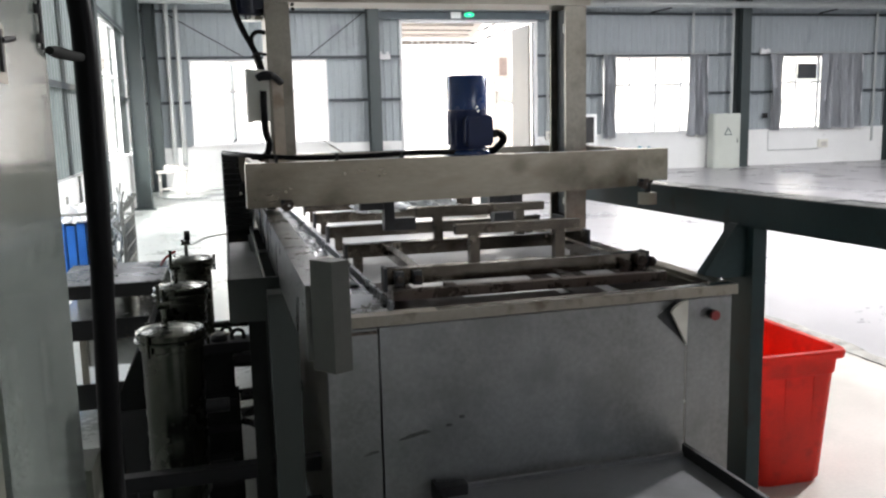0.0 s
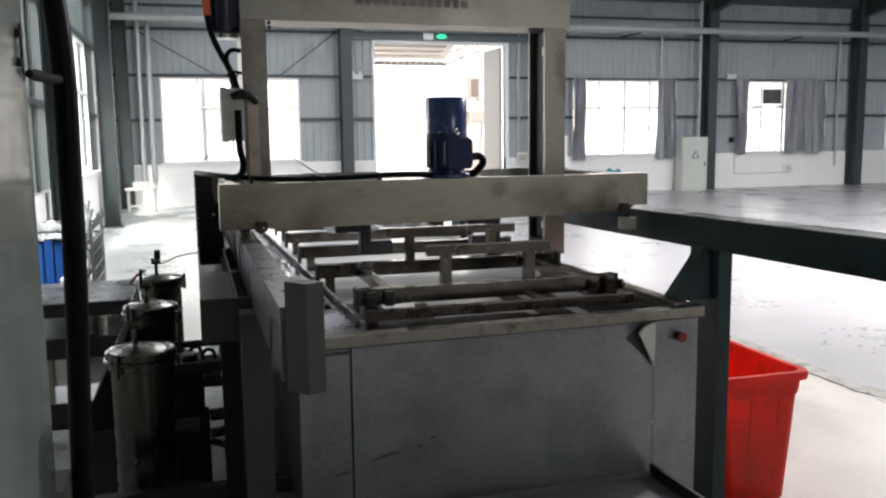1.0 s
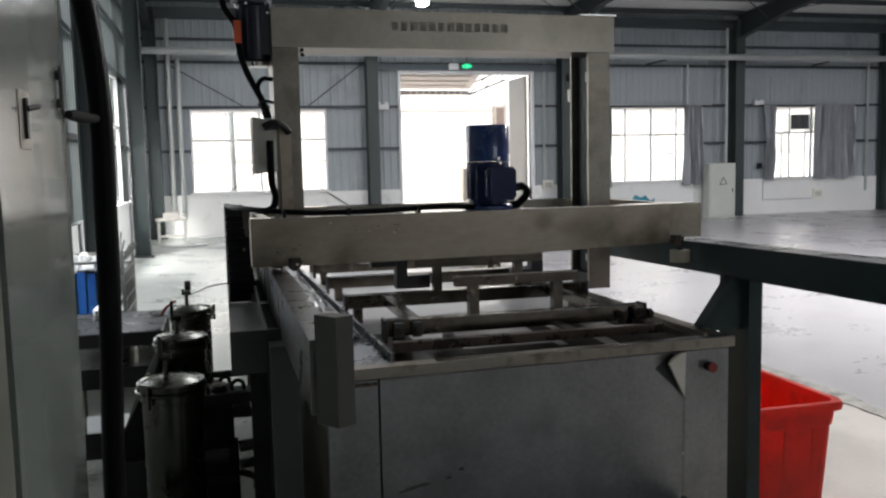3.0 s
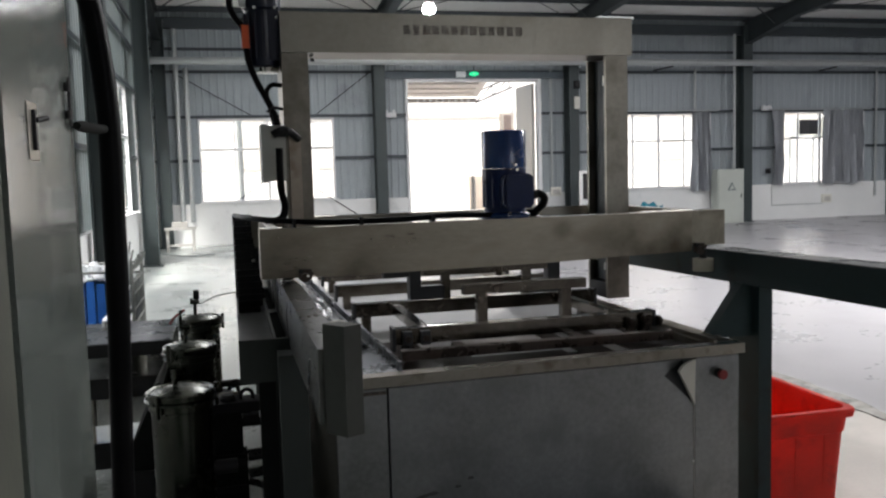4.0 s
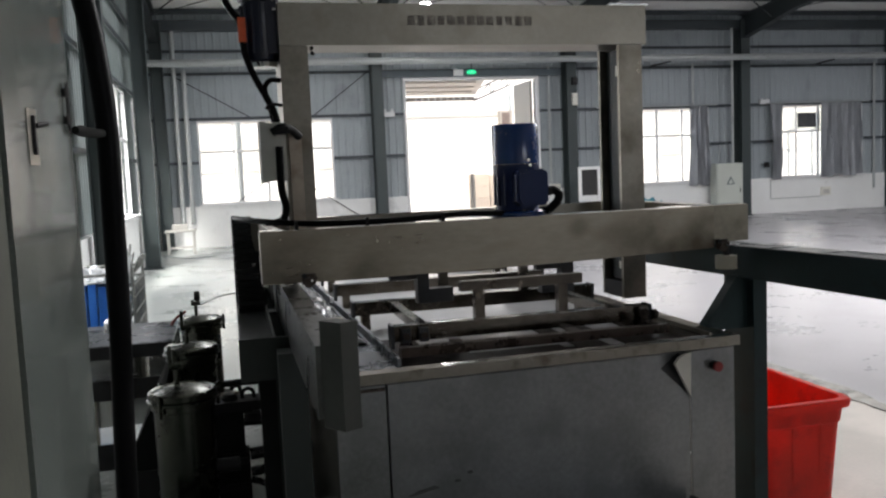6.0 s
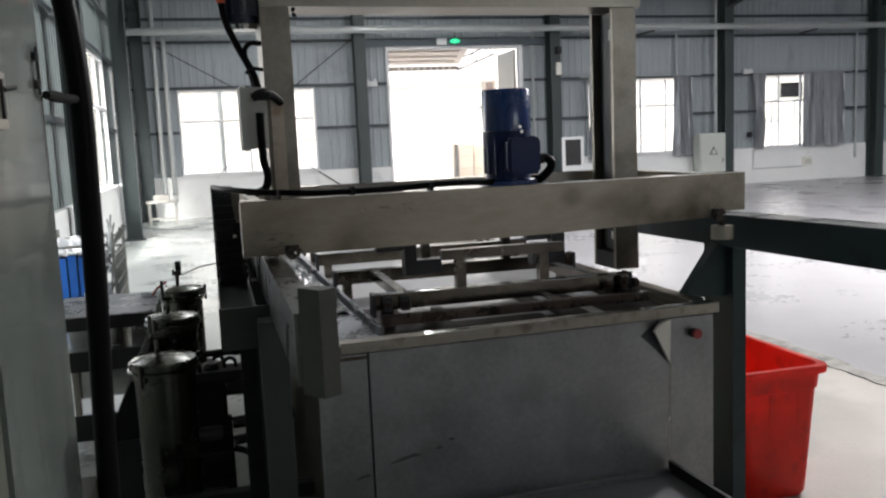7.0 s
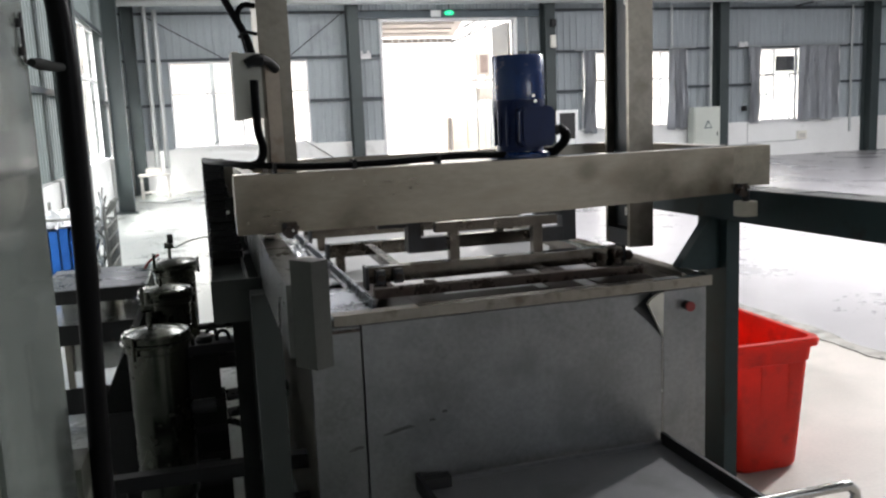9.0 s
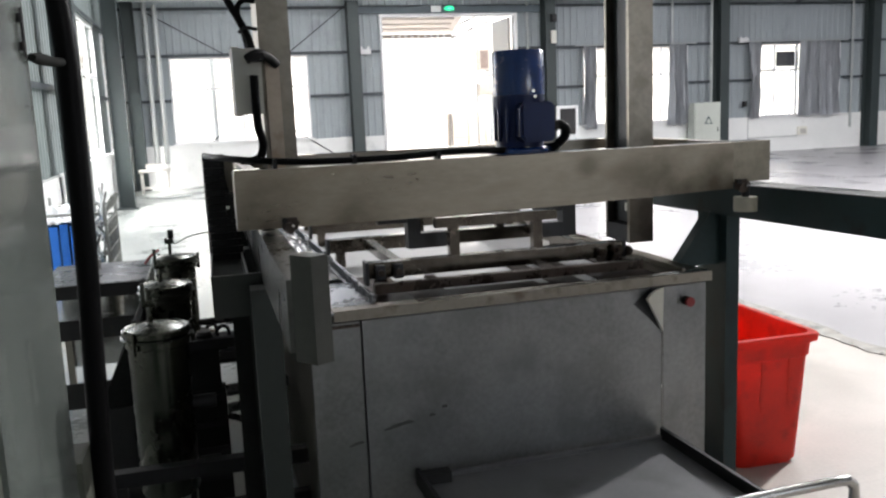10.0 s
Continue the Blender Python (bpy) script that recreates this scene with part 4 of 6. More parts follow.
# folded sheet corner and emergency stop
# dark triangle laid on the panel as the shade behind the flap
part("flap_shade", prism(bmesh.new(), [(1.33, 0.9), (1.405, 0.956), (1.448, 0.79)], TY0 + 0.0125, TY0 + 0.0138), CLAW, tank, "dark plate painting the shade behind the bent corner")
bm = prism(bmesh.new(), [(1.362, 0.925), (1.378, 0.945), (1.402, 0.957), (1.452, 0.955), (1.448, 0.785)], TY0 - 0.002, TY0 + 0.0115)
for v in bm.verts:
    if v.co.x < 1.42:
        v.co.y -= 0.035
part("bent_flap", bm, CREAM, tank, "bent pale sheet corner")
estop = part("stop_button", tube(bmesh.new(), [(1.554, TY0 - 0.026, 0.893), (1.554, TY0 - 0.016, 0.893)], 0.019, 20), RED, tank, "red emergency stop button", 0.003)
part("button_collar", tube(bmesh.new(), [(1.554, TY0 - 0.016, 0.893), (1.554, TY0 + 0.012, 0.893)], 0.017, 16), IRON, estop)
for cx, cz, w, h, tilt in ((0.40, 0.565, 0.1, 0.016, 0.01), (0.52, 0.585, 0.022, 0.012, 0), (0.57, 0.61, 0.02, 0.014, 0), (0.245, 0.52, 0.05, 0.016, 0.005)):
    pts = [(cx + w / 2 * math.cos(a) * (1 + 0.3 * math.sin(3 * a + cx * 40)), cz + h / 2 * math.sin(a) * (1 + 0.3 * math.cos(2 * a)) + tilt * math.cos(a)) for a in (2 * math.pi * k / 14 for k in range(14))]
    part("grease_mark", prism(bmesh.new(), pts, TY0 + 0.0105, TY0 + 0.0145), GREASE, tank, "dark grease mark")
single_liquid = boxes((0.3605, 1.5595, TY0 + 0.073, TY1 - 0.012, 0.7, 0.955))
liquid = tagged(part("washing_liquid", single_liquid, WATER), "rippled washing liquid filling the tank, whitened to imitate reflections", "liquid")

# ---- roller conveyor frame in the tank ----
frame_thing = thing("work_frame", (0.92, 3.4, TZ), "stained stainless steel carrying frame lying in the tank", "frame")


def tee(y, x0, x1, ux):
    sup = part("support_bar", boxes((x0, x1, y - 0.02, y + 0.02, 1.2, 1.238)), FRAME_STEEL, frame_thing, bevel=0.003)
    part("glint_top", boxes((x0 + 0.004, x1 - 0.004, y - 0.016, y + 0.017, 1.2381, 1.239)), GLINT_TOP, sup, "top face brightened to imitate its glint")
    for u in ux:
        part("upright", boxes((u - 0.02, u + 0.02, y - 0.02, y + 0.02, 1.0859, 1.199)), FRAME_STEEL, frame_thing, bevel=0.002)


for i, y in enumerate((3.1, 3.78, 4.46, 5.14, 5.82)):
    x0, x1 = (0.385, 1.455) if i == 0 else (0.33, 1.5)
    cross = part("cross_bar", boxes((x0, x1, y - 0.03, y + 0.03, 1.025, 1.085)), FRAME_STEEL, frame_thing, bevel=0.004)
    part("glint_top", boxes((x0 + 0.01, x1 - 0.01, y - 0.025, y + 0.026, 1.0851, 1.0858)), GLINT_TOP, cross, "top face brightened to imitate its glint")
    for x in (x0 - 0.012, x1):
        part("end_cap", boxes((x, x + 0.012, y - 0.034, y + 0.034, 1.0, 1.09)), CLAW, frame_thing, "dark end block", 0.003)
    for x in (x0 + 0.03, x1 - 0.07):
        part("block", boxes((x, x + 0.04, y - 0.025, y + 0.025, 0.9, 1.024)), FRAME_STEEL, frame_thing)
for y0, y1 in ((3.131, 3.749),):
    for x in (0.49, 1.3):
        part("side_bar", boxes((x, x + 0.04, y0, y1, 1.04, 1.08)), FRAME_STEEL, frame_thing, bevel=0.003)
# gaps between plates bare the white liquid, drawn as bright reflected slits
for x0, x1, y0, y1 in ((0.366, 0.53, 2.814, 3.45), (0.53, 0.68, 2.814, 3.21), (0.68, 1.05, 2.814, 3.05), (0.68, 1.05, 3.12, 3.21), (1.05, 1.1, 2.814, 2.99), (1.06, 1.143, 3.12, 3.45),
                       (1.1, 1.23, 2.814, 3.09), (1.19, 1.3, 3.12, 3.45), (1.295, 1.44, 2.814, 3.11), (1.3, 1.44, 3.111, 3.23), (1.44, 1.556, 2.814, 3.45)):
    part("ledge", boxes((x0 + 0.001, x1 - 0.001, y0, y1, 0.957, 0.962)), LEDGE, frame_thing, "brown ledge plate imitating dark reflections")
part("front_bar", boxes((0.38, 1.47, 2.925, 2.965, 0.995, 1.03)), WET_RUST, frame_thing, "long rusty front bar", 0.004)
for x in (0.4, 0.6, 1.085, 1.42):
    part("spacer", boxes((x, x + 0.04, 2.966, 3.069, 0.985, 1.022)), WET_RUST, frame_thing, "rusty spacer")
tee(3.1, 0.66, 1.17, (0.735, 1.085))
tee(3.78, 0.66, 1.28, (0.76, 1.16))
for x in (0.41, 0.48):
    clamp = part("clamp_block", boxes((x, x + 0.034, 3.042, 3.0695, 1.024, 1.078)), CLAW, frame_thing, "dark stained clamp block", 0.01)
    part("clamp_bolt", tube(bmesh.new(), [(x + 0.017, 3.028, 1.05), (x + 0.017, 3.0419, 1.05)], 0.013, 12), RUSTY, clamp, "rusty bolt head", 0.003)
# clamp and roller at the far end of the front bars
for x, z, r in ((1.35, 1.05, 0.017), (1.42, 1.058, 0.021)):
    block = part("bearing", tube(bmesh.new(), [(x, 3.036, z), (x, 3.0695, z)], r, 18), RUSTY, frame_thing, "dark round bearing", 0.004)
    part("bearing_bolt", tube(bmesh.new(), [(x, 3.024, z), (x, 3.0359, z)], 0.01, 8), RUSTY, block)
    part("bearing_foot", boxes((x - 0.018, x + 0.018, 3.045, 3.068, 1.0, z - 0.015)), WET_RUST, block, "", 0.004)
end_roller = part("end_roller", tube(bmesh.new(), [(1.468, 3.06, 1.048), (1.482, 3.06, 1.048)], 0.021, 18), RUSTY, frame_thing, "dark end roller", 0.003)
part("roller_tip", tube(bmesh.new(), [(1.4821, 3.06, 1.048), (1.49, 3.06, 1.048)], 0.012, 14), IRON, end_roller)
for x, y, s in ((0.72, 5.1, 4), (1.1, 5.3, 5), (0.95, 6.0, 7)):
    bm = bmesh.new()
    bmesh.ops.create_icosphere(bm, subdivisions=4, radius=1)
    for v in bm.verts:
        k = 0.8 + 0.4 * noise.noise(v.co * 3 + Vector((s, 0, 0))) + 0.12 * noise.noise(v.co * 9)
        v.co = Vector((x + v.co.x * 0.2 * k, y + v.co.y * 0.16 * k, 1.087 + max(0, v.co.z) * 0.09 * k))
    single("plastic_wrap", bm, CLOTH_PLASTIC, "crumpled clear plastic wrap lying on the frame", "plastic wrap", "plastic wraps")

def film_sheet(x0, x1, y0, y1, z, seed):
    """A creased clear film lying flat."""
    bm, n, m = bmesh.new(), 14, 70
    tops, lows = [], []
    for j in range(m + 1):
        for store, off in ((tops, 0.004), (lows, 0.001)):
            store.append([])
            for i in range(n + 1):
                u, v = i / n, j / m
                edge = 0.02 * noise.noise(Vector((seed, v * 9, 0 if u < 0.5 else 5)))
                h = abs(noise.noise(Vector((u * 3 + seed, v * 22, 0)))) * 0.03 + abs(noise.noise(Vector((u * 8, v * 60, seed)))) * 0.01
                store[-1].append(bm.verts.new((x0 + (x1 - x0) * u + edge, y0 + (y1 - y0) * v, z + off + h * min(1, 6 * u, 6 * (1 - u)))))
    for grid, flip in ((tops, False), (lows, True)):
        for j in range(m):
            for i in range(n):
                f = (grid[j][i], grid[j][i + 1], grid[j + 1][i + 1], grid[j + 1][i])
                bm.faces.new(f[::-1] if flip else f)
    return single("plastic_film", bm, FILM, "creased clear plastic film on the tank's side rim", "plastic film")


film = film_sheet(0.2, 0.318, 3.25, 5.2, TZ, 4.0)

# ---- rails on which the gantry runs ----
FALL = 0.02


def rail_z(y):
    return 1.325 - FALL * (y - 2.6)


def rail(x0, x1, y0, y1, h, parent, mat):
    bm = bmesh.new()
    prism(bm, [(y0, rail_z(y0)), (y1, rail_z(y1)), (y1, rail_z(y1) - h), (y0, rail_z(y0) - h)], x0, x1, "x")
    return part("rail_beam", bm, mat, parent, bevel=0.006)


right = thing("gantry_rail", (1.85, 3, 0), "blue-grey painted steel rail on square legs", "rail", "gantry rails")
rail(1.785, 1.925, -0.6, 9.2, 0.125, right, RAIL_PAINT)
bm = bmesh.new()
prism(bm, [(-0.59, rail_z(-0.59) + 0.0005), (9.19, rail_z(9.19) + 0.0005), (9.19, rail_z(9.19) + 0.003), (-0.59, rail_z(-0.59) + 0.003)], 1.789, 1.921, "x")
part("track_strip", bm, RAIL_STEEL, right, "worn bare running strip")
for y in (2.88, 6.4, 9.0, -0.4):
    part("leg", boxes((1.82, 1.88, y, y + 0.21, 0.012, rail_z(y) - 0.128)), RAIL_PAINT, right, "upright painted leg", 0.005)
    part("base_plate", boxes((1.71, 1.93, y - 0.05, y + 0.26, 0, 0.012)), RAIL_PAINT, right)
part("gusset", prism(bmesh.new(), [(1.8195, 1.2), (1.775, 1.2), (1.632, 1.003), (1.67, 0.985), (1.8195, 0.985)], 2.925, 2.98), RAIL_PAINT, right, "triangular gusset plate", 0.004)

left = thing("gantry_rail", (0.03, 3, 0), "grey steel rail with boxed end beside the tank", "rail", "gantry rails")
bm = bmesh.new()
prism(bm, [(1.70, rail_z(1.70) - 0.03), (9.2, rail_z(9.2) - 0.03), (9.2, rail_z(9.2) - 0.19), (1.70, rail_z(1.70) - 0.19)], -0.036, 0.03, "x")
part("rail_beam", bm, RAIL_STEEL, left, bevel=0.005)
part("stop_block", boxes((-0.004, 0.03, 1.712, 1.74, rail_z(1.72) - 0.029, 1.365)), CREAM_ROLLER, left, "pale stop block", 0.003)
part("end_box", prism(bmesh.new(), [(-0.027, 1.672), (0.0113, 1.621), (0.049, 1.641), (0.0107, 1.692)], 1.142, 1.372, "z"), DULL, left, "upright steel end box", 0.004)
for y in (2.52, 3.5, 4.4, 6.4, 8.8):
    part("leg", boxes((-0.08, 0.006, y, y + 0.09, 0.012, rail_z(y) - 0.193)), LEG_GREEN, left, "painted leg", 0.005)
    part("base_plate", boxes((-0.11, 0.04, y - 0.03, y + 0.12, 0, 0.012)), PAINT, left)
part("splash_sheet", boxes((0.098, 0.104, 2.74, 7.2, 1.0, 1.12)), COOL_STEEL, tank, "bright splash sheet")
part("drip_pan", boxes((0.105, 0.188, 2.72, 7.2, 0.99, 0.998)), COOL_STEEL, tank, "wet drip sheet")

tray = thing("cable_tray", (-0.12, 4.5, 1.02), "dark grey-green steel cable tray along the tank's side", "cable tray")
part("trough", boxes((-0.195, -0.187, 2.68, 7.5, 1.025, 1.158), (-0.187, -0.085, 2.68, 7.5, 1.025, 1.033), (-0.085, -0.077, 2.68, 7.5, 1.025, 1.158)), LEG_GREEN, tray)
part("end_plate", boxes((-0.196, -0.0, 2.665, 2.679, 1.022, 1.161)), LEG_GREEN, tray, "dark end plate", 0.004)
part("cover", boxes((-0.186, -0.086, 2.685, 3.4, 1.13, 1.136)), LEG_GREEN, tray, "dark tray cover")
for y in (3.5, 4.4, 6.4):
    part("bracket", boxes((-0.0769, -0.0755, y, y + 0.08, 1.03, 1.1)), IRON, tray)
for y in (2.7, 6.9):
    part("post", boxes((-0.138, -0.084, y, y + 0.05, 0, 1.024)), DARK, tray, "black post", 0.004)

# ---- the gantry ----
G0 = 2.6
gantry = thing("lifting_gantry", (0.855, G0, 1.325), "stainless steel travelling gantry with lifting portal and blue motor", "gantry")


def g(name, bm, mat, label="", bevel=0.0, parent=None):
    return part(name, bm, mat, parent or gantry, label, bevel)


# the portal stands well behind the front beam; its parts are drawn at one size and set out from a common centre
PORTAL_C, PORTAL_K = Vector((-0.2, G0 - 3.13, 1.69)), 1.131


def gp(name, bm, mat, label="", bevel=0.0, parent=None):
    for v in bm.verts:
        v.co = PORTAL_C + PORTAL_K * (v.co - PORTAL_C) + Vector((0.018, 0, 0))
    return g(name, bm, mat, label, bevel, parent)


REAR = G0 + 0.84
g("front_beam", prism(bmesh.new(), [(-0.103, 1.497), (-0.103, 1.316), (0.3, 1.313), (1.0, 1.316), (1.656, 1.33), (1.656, 1.497)], G0, G0 + 0.08), BEAM, "broad stained front beam", 0.004)
g("beam_end", boxes((1.6565, 1.812, G0 + 0.002, G0 + 0.08, 1.352, 1.497)), BEAM_END, "shallower beam end", 0.004)
g("rear_beam", boxes((-0.103, 1.81, REAR, REAR + 0.07, 1.345, 1.495)), STEEL, "rear beam", 0.004)
g("end_plate", boxes((-0.06, -0.02, G0 + 0.081, REAR - 0.001, 1.35, 1.49)), STEEL, "", 0.004)
g("end_plate", boxes((1.74, 1.806, G0 + 0.081, REAR - 0.001, 1.355, 1.49)), STEEL, "", 0.004)
g("top_plate", boxes((0.62, 1.12, G0 + 0.081, G0 + 0.399, 1.47, 1.487)), STEEL_BRIGHT, "bright motor plate", 0.003)
# mirror strips added where white glints lie along the beam tops
for x0, x1 in ((-0.1, 0.0), (0.46, 0.74), (0.99, 1.31), (1.45, 1.66), (1.67, 1.8)):
    g("top_strip", boxes((x0, x1, G0 + 0.03, G0 + 0.078, 1.4975, 1.499)), POLISHED, "polished strip added for a white glint")
g("top_strip", boxes((-0.1, 1.8, REAR + 0.005, REAR + 0.068, 1.4955, 1.497)), POLISHED, "polished strip added for a white glint")
wheels = []
for x, y, z in ((0.0, G0 + 0.12, 1.328), (1.77, G0 + 0.12, 1.36), (0.0, REAR - 0.04, 1.328), (1.77, REAR - 0.04, 1.36)):
    wheels.append((g("wheel", tube(bmesh.new(), [(x - 0.019, y, z), (x + 0.019, y, z)], 0.033, 20), IRON, "dark running wheel", 0.003), x, y))
for x, dz in ((0.055, -0.022), (1.685, -0.005)):
    house = g("wheel_housing", boxes((x - 0.024, x + 0.022, G0 - 0.014, G0 - 0.0005, 1.33 + dz, 1.368 + dz)), RUSTY, "oily brown wheel housing", 0.006)
    g("axle_cap", tube(bmesh.new(), [(x - 0.004, G0 - 0.028, 1.338 + dz), (x - 0.004, G0 - 0.0142, 1.338 + dz)], 0.017, 16), RUSTY, "greasy axle cap", 0.003, house)
    g("hex_nut", tube(bmesh.new(), [(x - 0.018, G0 - 0.022, 1.362 + dz), (x - 0.018, G0 - 0.0142, 1.362 + dz)], 0.009, 6), IRON, "", 0, house)
    g("hex_nut", tube(bmesh.new(), [(x + 0.02, G0 - 0.02, 1.352 + dz), (x + 0.02, G0 - 0.0142, 1.352 + dz)], 0.008, 6), RUSTY, "", 0, house)
    g("bolt", tube(bmesh.new(), [(x + 0.006, G0 - 0.036, 1.346 + dz), (x + 0.006, G0 - 0.0282, 1.346 + dz)], 0.005, 8), STEEL_BRIGHT, "bright bolt", 0, house)
roller = g("guide_roller", tube(bmesh.new(), [(1.705, G0 - 0.005, 1.245), (1.705, G0 - 0.005, 1.297)], 0.042, 24), CREAM_ROLLER, "cream nylon guide roller", 0.004)
g("roller_pin", tube(bmesh.new(), [(1.705, G0 - 0.005, 1.298), (1.705, G0 - 0.005, 1.345)], 0.014, 12), IRON)

# portal: two posts and a head
PY0, PY1 = G0 + 0.15, G0 + 0.34
for x0, name in ((0.008, "left"), (1.338, "right")):
    if name == "right":
        channel = [(x0, PY0), (x0 + 0.1, PY0), (x0 + 0.1, PY1), (x0, PY1), (x0, PY1 - 0.015), (x0 + 0.085, PY1 - 0.015), (x0 + 0.085, PY0 + 0.02), (x0, PY0 + 0.02)]
        post_ob = gp("post", prism(bmesh.new(), channel, 1.13, 2.148, "z"), POST_STEEL, "upright stainless channel post")
        gp("post_foot", boxes((x0 + 0.001, x0 + 0.084, PY0 + 0.021, PY1 - 0.016, 1.131, 1.195)), IRON, "dark foot block", 0.004, post_ob)
    else:
        post_ob = gp("post", boxes((x0, x0 + 0.1, PY0, PY1, 1.37, 2.148)), POST_STEEL, "upright stainless post", 0.004)
    if name == "right":
        gp("guide_belt", boxes((x0 + 0.03, x0 + 0.083, PY0 + 0.022, PY1 - 0.017, 1.2, 2.14)), TEAL_BELT, "black guide belt", 0, post_ob)
        gp("latch", boxes((x0 + 0.004, x0 + 0.029, PY0 + 0.0205, PY0 + 0.04, 2.03, 2.07)), CREAM, "", 0, post_ob)
        gp("latch", boxes((x0 + 0.004, x0 + 0.029, PY0 + 0.0205, PY0 + 0.045, 1.25, 1.28)), CREAM, "", 0, post_ob)
    else:
        gp("cover_strip", boxes((x0 + 0.014, x0 + 0.058, PY0 - 0.016, PY0 - 0.0005, 1.46, 1.84)), TAN_STEEL, "raised cover strip", 0.003, post_ob)
head = gp("head_beam", boxes((0.008, 1.458, PY0 - 0.003, PY1 + 0.003, 2.15, 2.3)), STEEL, "broad head beam", 0.004)
gp("head_plate", boxes((1.3, 1.465, PY0 - 0.01, PY1 + 0.01, 2.301, 2.307)), STEEL_BRIGHT, "bright top plate")
letters = random.Random(5)
for i in range(13):
    x = 0.478 + i * 0.0385
    rows = [(letters.uniform(0, 0.003), z + letters.uniform(-0.002, 0.002), letters.uniform(0.022, 0.03), 0.0035) for z in (0.0, 0.008, 0.016, 0.024, 0.031)]
    rows += [(dx + letters.uniform(-0.003, 0.003), letters.uniform(0, 0.004), 0.004, letters.uniform(0.026, 0.032)) for dx in (0.004, 0.014, 0.024)]
    for k, (dx, dz, w, h) in enumerate(rows):
        gp("lettering_bar", boxes((x + dx, x + dx + w, PY0 - 0.0042 - 0.0002 * k, PY0 - 0.0032, 2.222 + dz, 2.222 + dz + h)), INK, "", 0, head)
for i in range(2):
    gp("knob", tube(bmesh.new(), [(0.12, PY0 - 0.02, 2.138 - 0.018 * i), (0.12 + 0.006 * i, PY0 + 0.0, 2.138 - 0.018 * i)], 0.007, 10), PLASTIC_BLACK, "black knob")

# lifting cross-member with two claws
CY = G0 + 0.68
lift = g("lifting_bar", boxes((0.15, 1.535, CY - 0.06, CY - 0.021, 1.29, 1.38)), STEEL_WORN, "lifting cross bar", 0.004)
for x0, x1, f0, f1 in ((0.6, 0.652, 0.6525, 0.762), (1.284, 1.343, 1.186, 1.2835)):
    claw = g("claw", boxes((x0, x1, CY - 0.02, CY + 0.04, 1.102, 1.33)), CLAW, "dark painted claw", 0.01)
    g("claw_foot", boxes((f0, f1, CY - 0.018, CY + 0.038, 1.1015, 1.162)), CLAW, "dark claw foot", 0.008, claw)
    g("claw_arm", boxes((x0 - 0.12, x0 - 0.0005, CY - 0.01, CY + 0.03, 1.21, 1.255)), CLAW, "dark claw arm", 0.006, claw)

# travelling motor
mx, my = 0.877, G0 + 0.12
motor = g("travel_motor", lathe(bmesh.new(), mx, my, [(0.089, 1.694), (0.089, 1.838), (0.086, 1.843), (0.001, 1.846)], 36), BLUE, "bright blue electric motor")
g("gearbox", lathe(bmesh.new(), mx, my, [(0.083, 1.521), (0.079, 1.55), (0.079, 1.63), (0.085, 1.645), (0.0885, 1.66), (0.0885, 1.6935)], 36), NAVY, "dark blue gear housing", 0, motor)
for k in range(14):
    a = 2 * math.pi * (k + 0.5) / 14
    g("gear_rib", boxes((mx + 0.084 * math.cos(a) - 0.004, mx + 0.084 * math.cos(a) + 0.004, my + 0.084 * math.sin(a) - 0.004, my + 0.084 * math.sin(a) + 0.004, 1.54, 1.675)), NAVY, "", 0.001, motor)
g("flange", lathe(bmesh.new(), mx, my, [(0.108, 1.4975), (0.108, 1.512), (0.1, 1.518), (0.083, 1.5205)], 32), BLUE, "", 0, motor)
tbox = g("terminal_box", prism(bmesh.new(), [(mx - 0.043, 1.555), (mx - 0.026, 1.537), (mx + 0.07, 1.537), (mx + 0.083, 1.552), (mx + 0.083, 1.655), (mx + 0.072, 1.668), (mx - 0.03, 1.668), (mx - 0.043, 1.652)], my - 0.112, my - 0.04), NAVY, "dark blue terminal box", 0.006, motor)
g("box_cover", prism(bmesh.new(), [(mx - 0.034, 1.557), (mx - 0.022, 1.545), (mx + 0.066, 1.545), (mx + 0.075, 1.555), (mx + 0.075, 1.652), (mx + 0.068, 1.66), (mx - 0.026, 1.66), (mx - 0.034, 1.65)], my - 0.121, my - 0.1125), NAVY, "", 0.004, tbox)
g("cable_gland", tube(bmesh.new(), [(mx + 0.084, my - 0.075, 1.588), (mx + 0.108, my - 0.075, 1.588)], 0.018, 14), PLASTIC_BLACK, "", 0, motor)
g("collar_block", boxes((mx + 0.02, mx + 0.085, my - 0.06, my + 0.05, 1.645, 1.672)), NAVY, "", 0.008, motor)
for a in range(6):
    ang = a * math.pi / 3 + 0.4
    g("bolt", tube(bmesh.new(), [(mx + 0.088 * math.cos(ang), my + 0.088 * math.sin(ang), 1.512), (mx + 0.088 * math.cos(ang), my + 0.088 * math.sin(ang), 1.522)], 0.008, 6), STEEL_BRIGHT, "", 0, motor)
for dx, z in ((0.018, 1.706), (0.024, 1.688)):
    g("screw", tube(bmesh.new(), [(mx + dx, my - 0.089, z), (mx + dx, my - 0.078, z)], 0.006, 8), STEEL_BRIGHT, "", 0, motor)
g("motor_cable", tube(bmesh.new(), curve([(mx + 0.1, my - 0.075, 1.588), (mx + 0.12, my - 0.073, 1.59), (mx + 0.142, my - 0.07, 1.575), (mx + 0.143, my - 0.06, 1.55), (mx + 0.122, my - 0.045, 1.524), (mx + 0.1, my - 0.03, 1.512), (mx + 0.02, my + 0.12, 1.505)], 6), 0.0165, 12), RUBBER, "thick black motor cable", 0, motor)

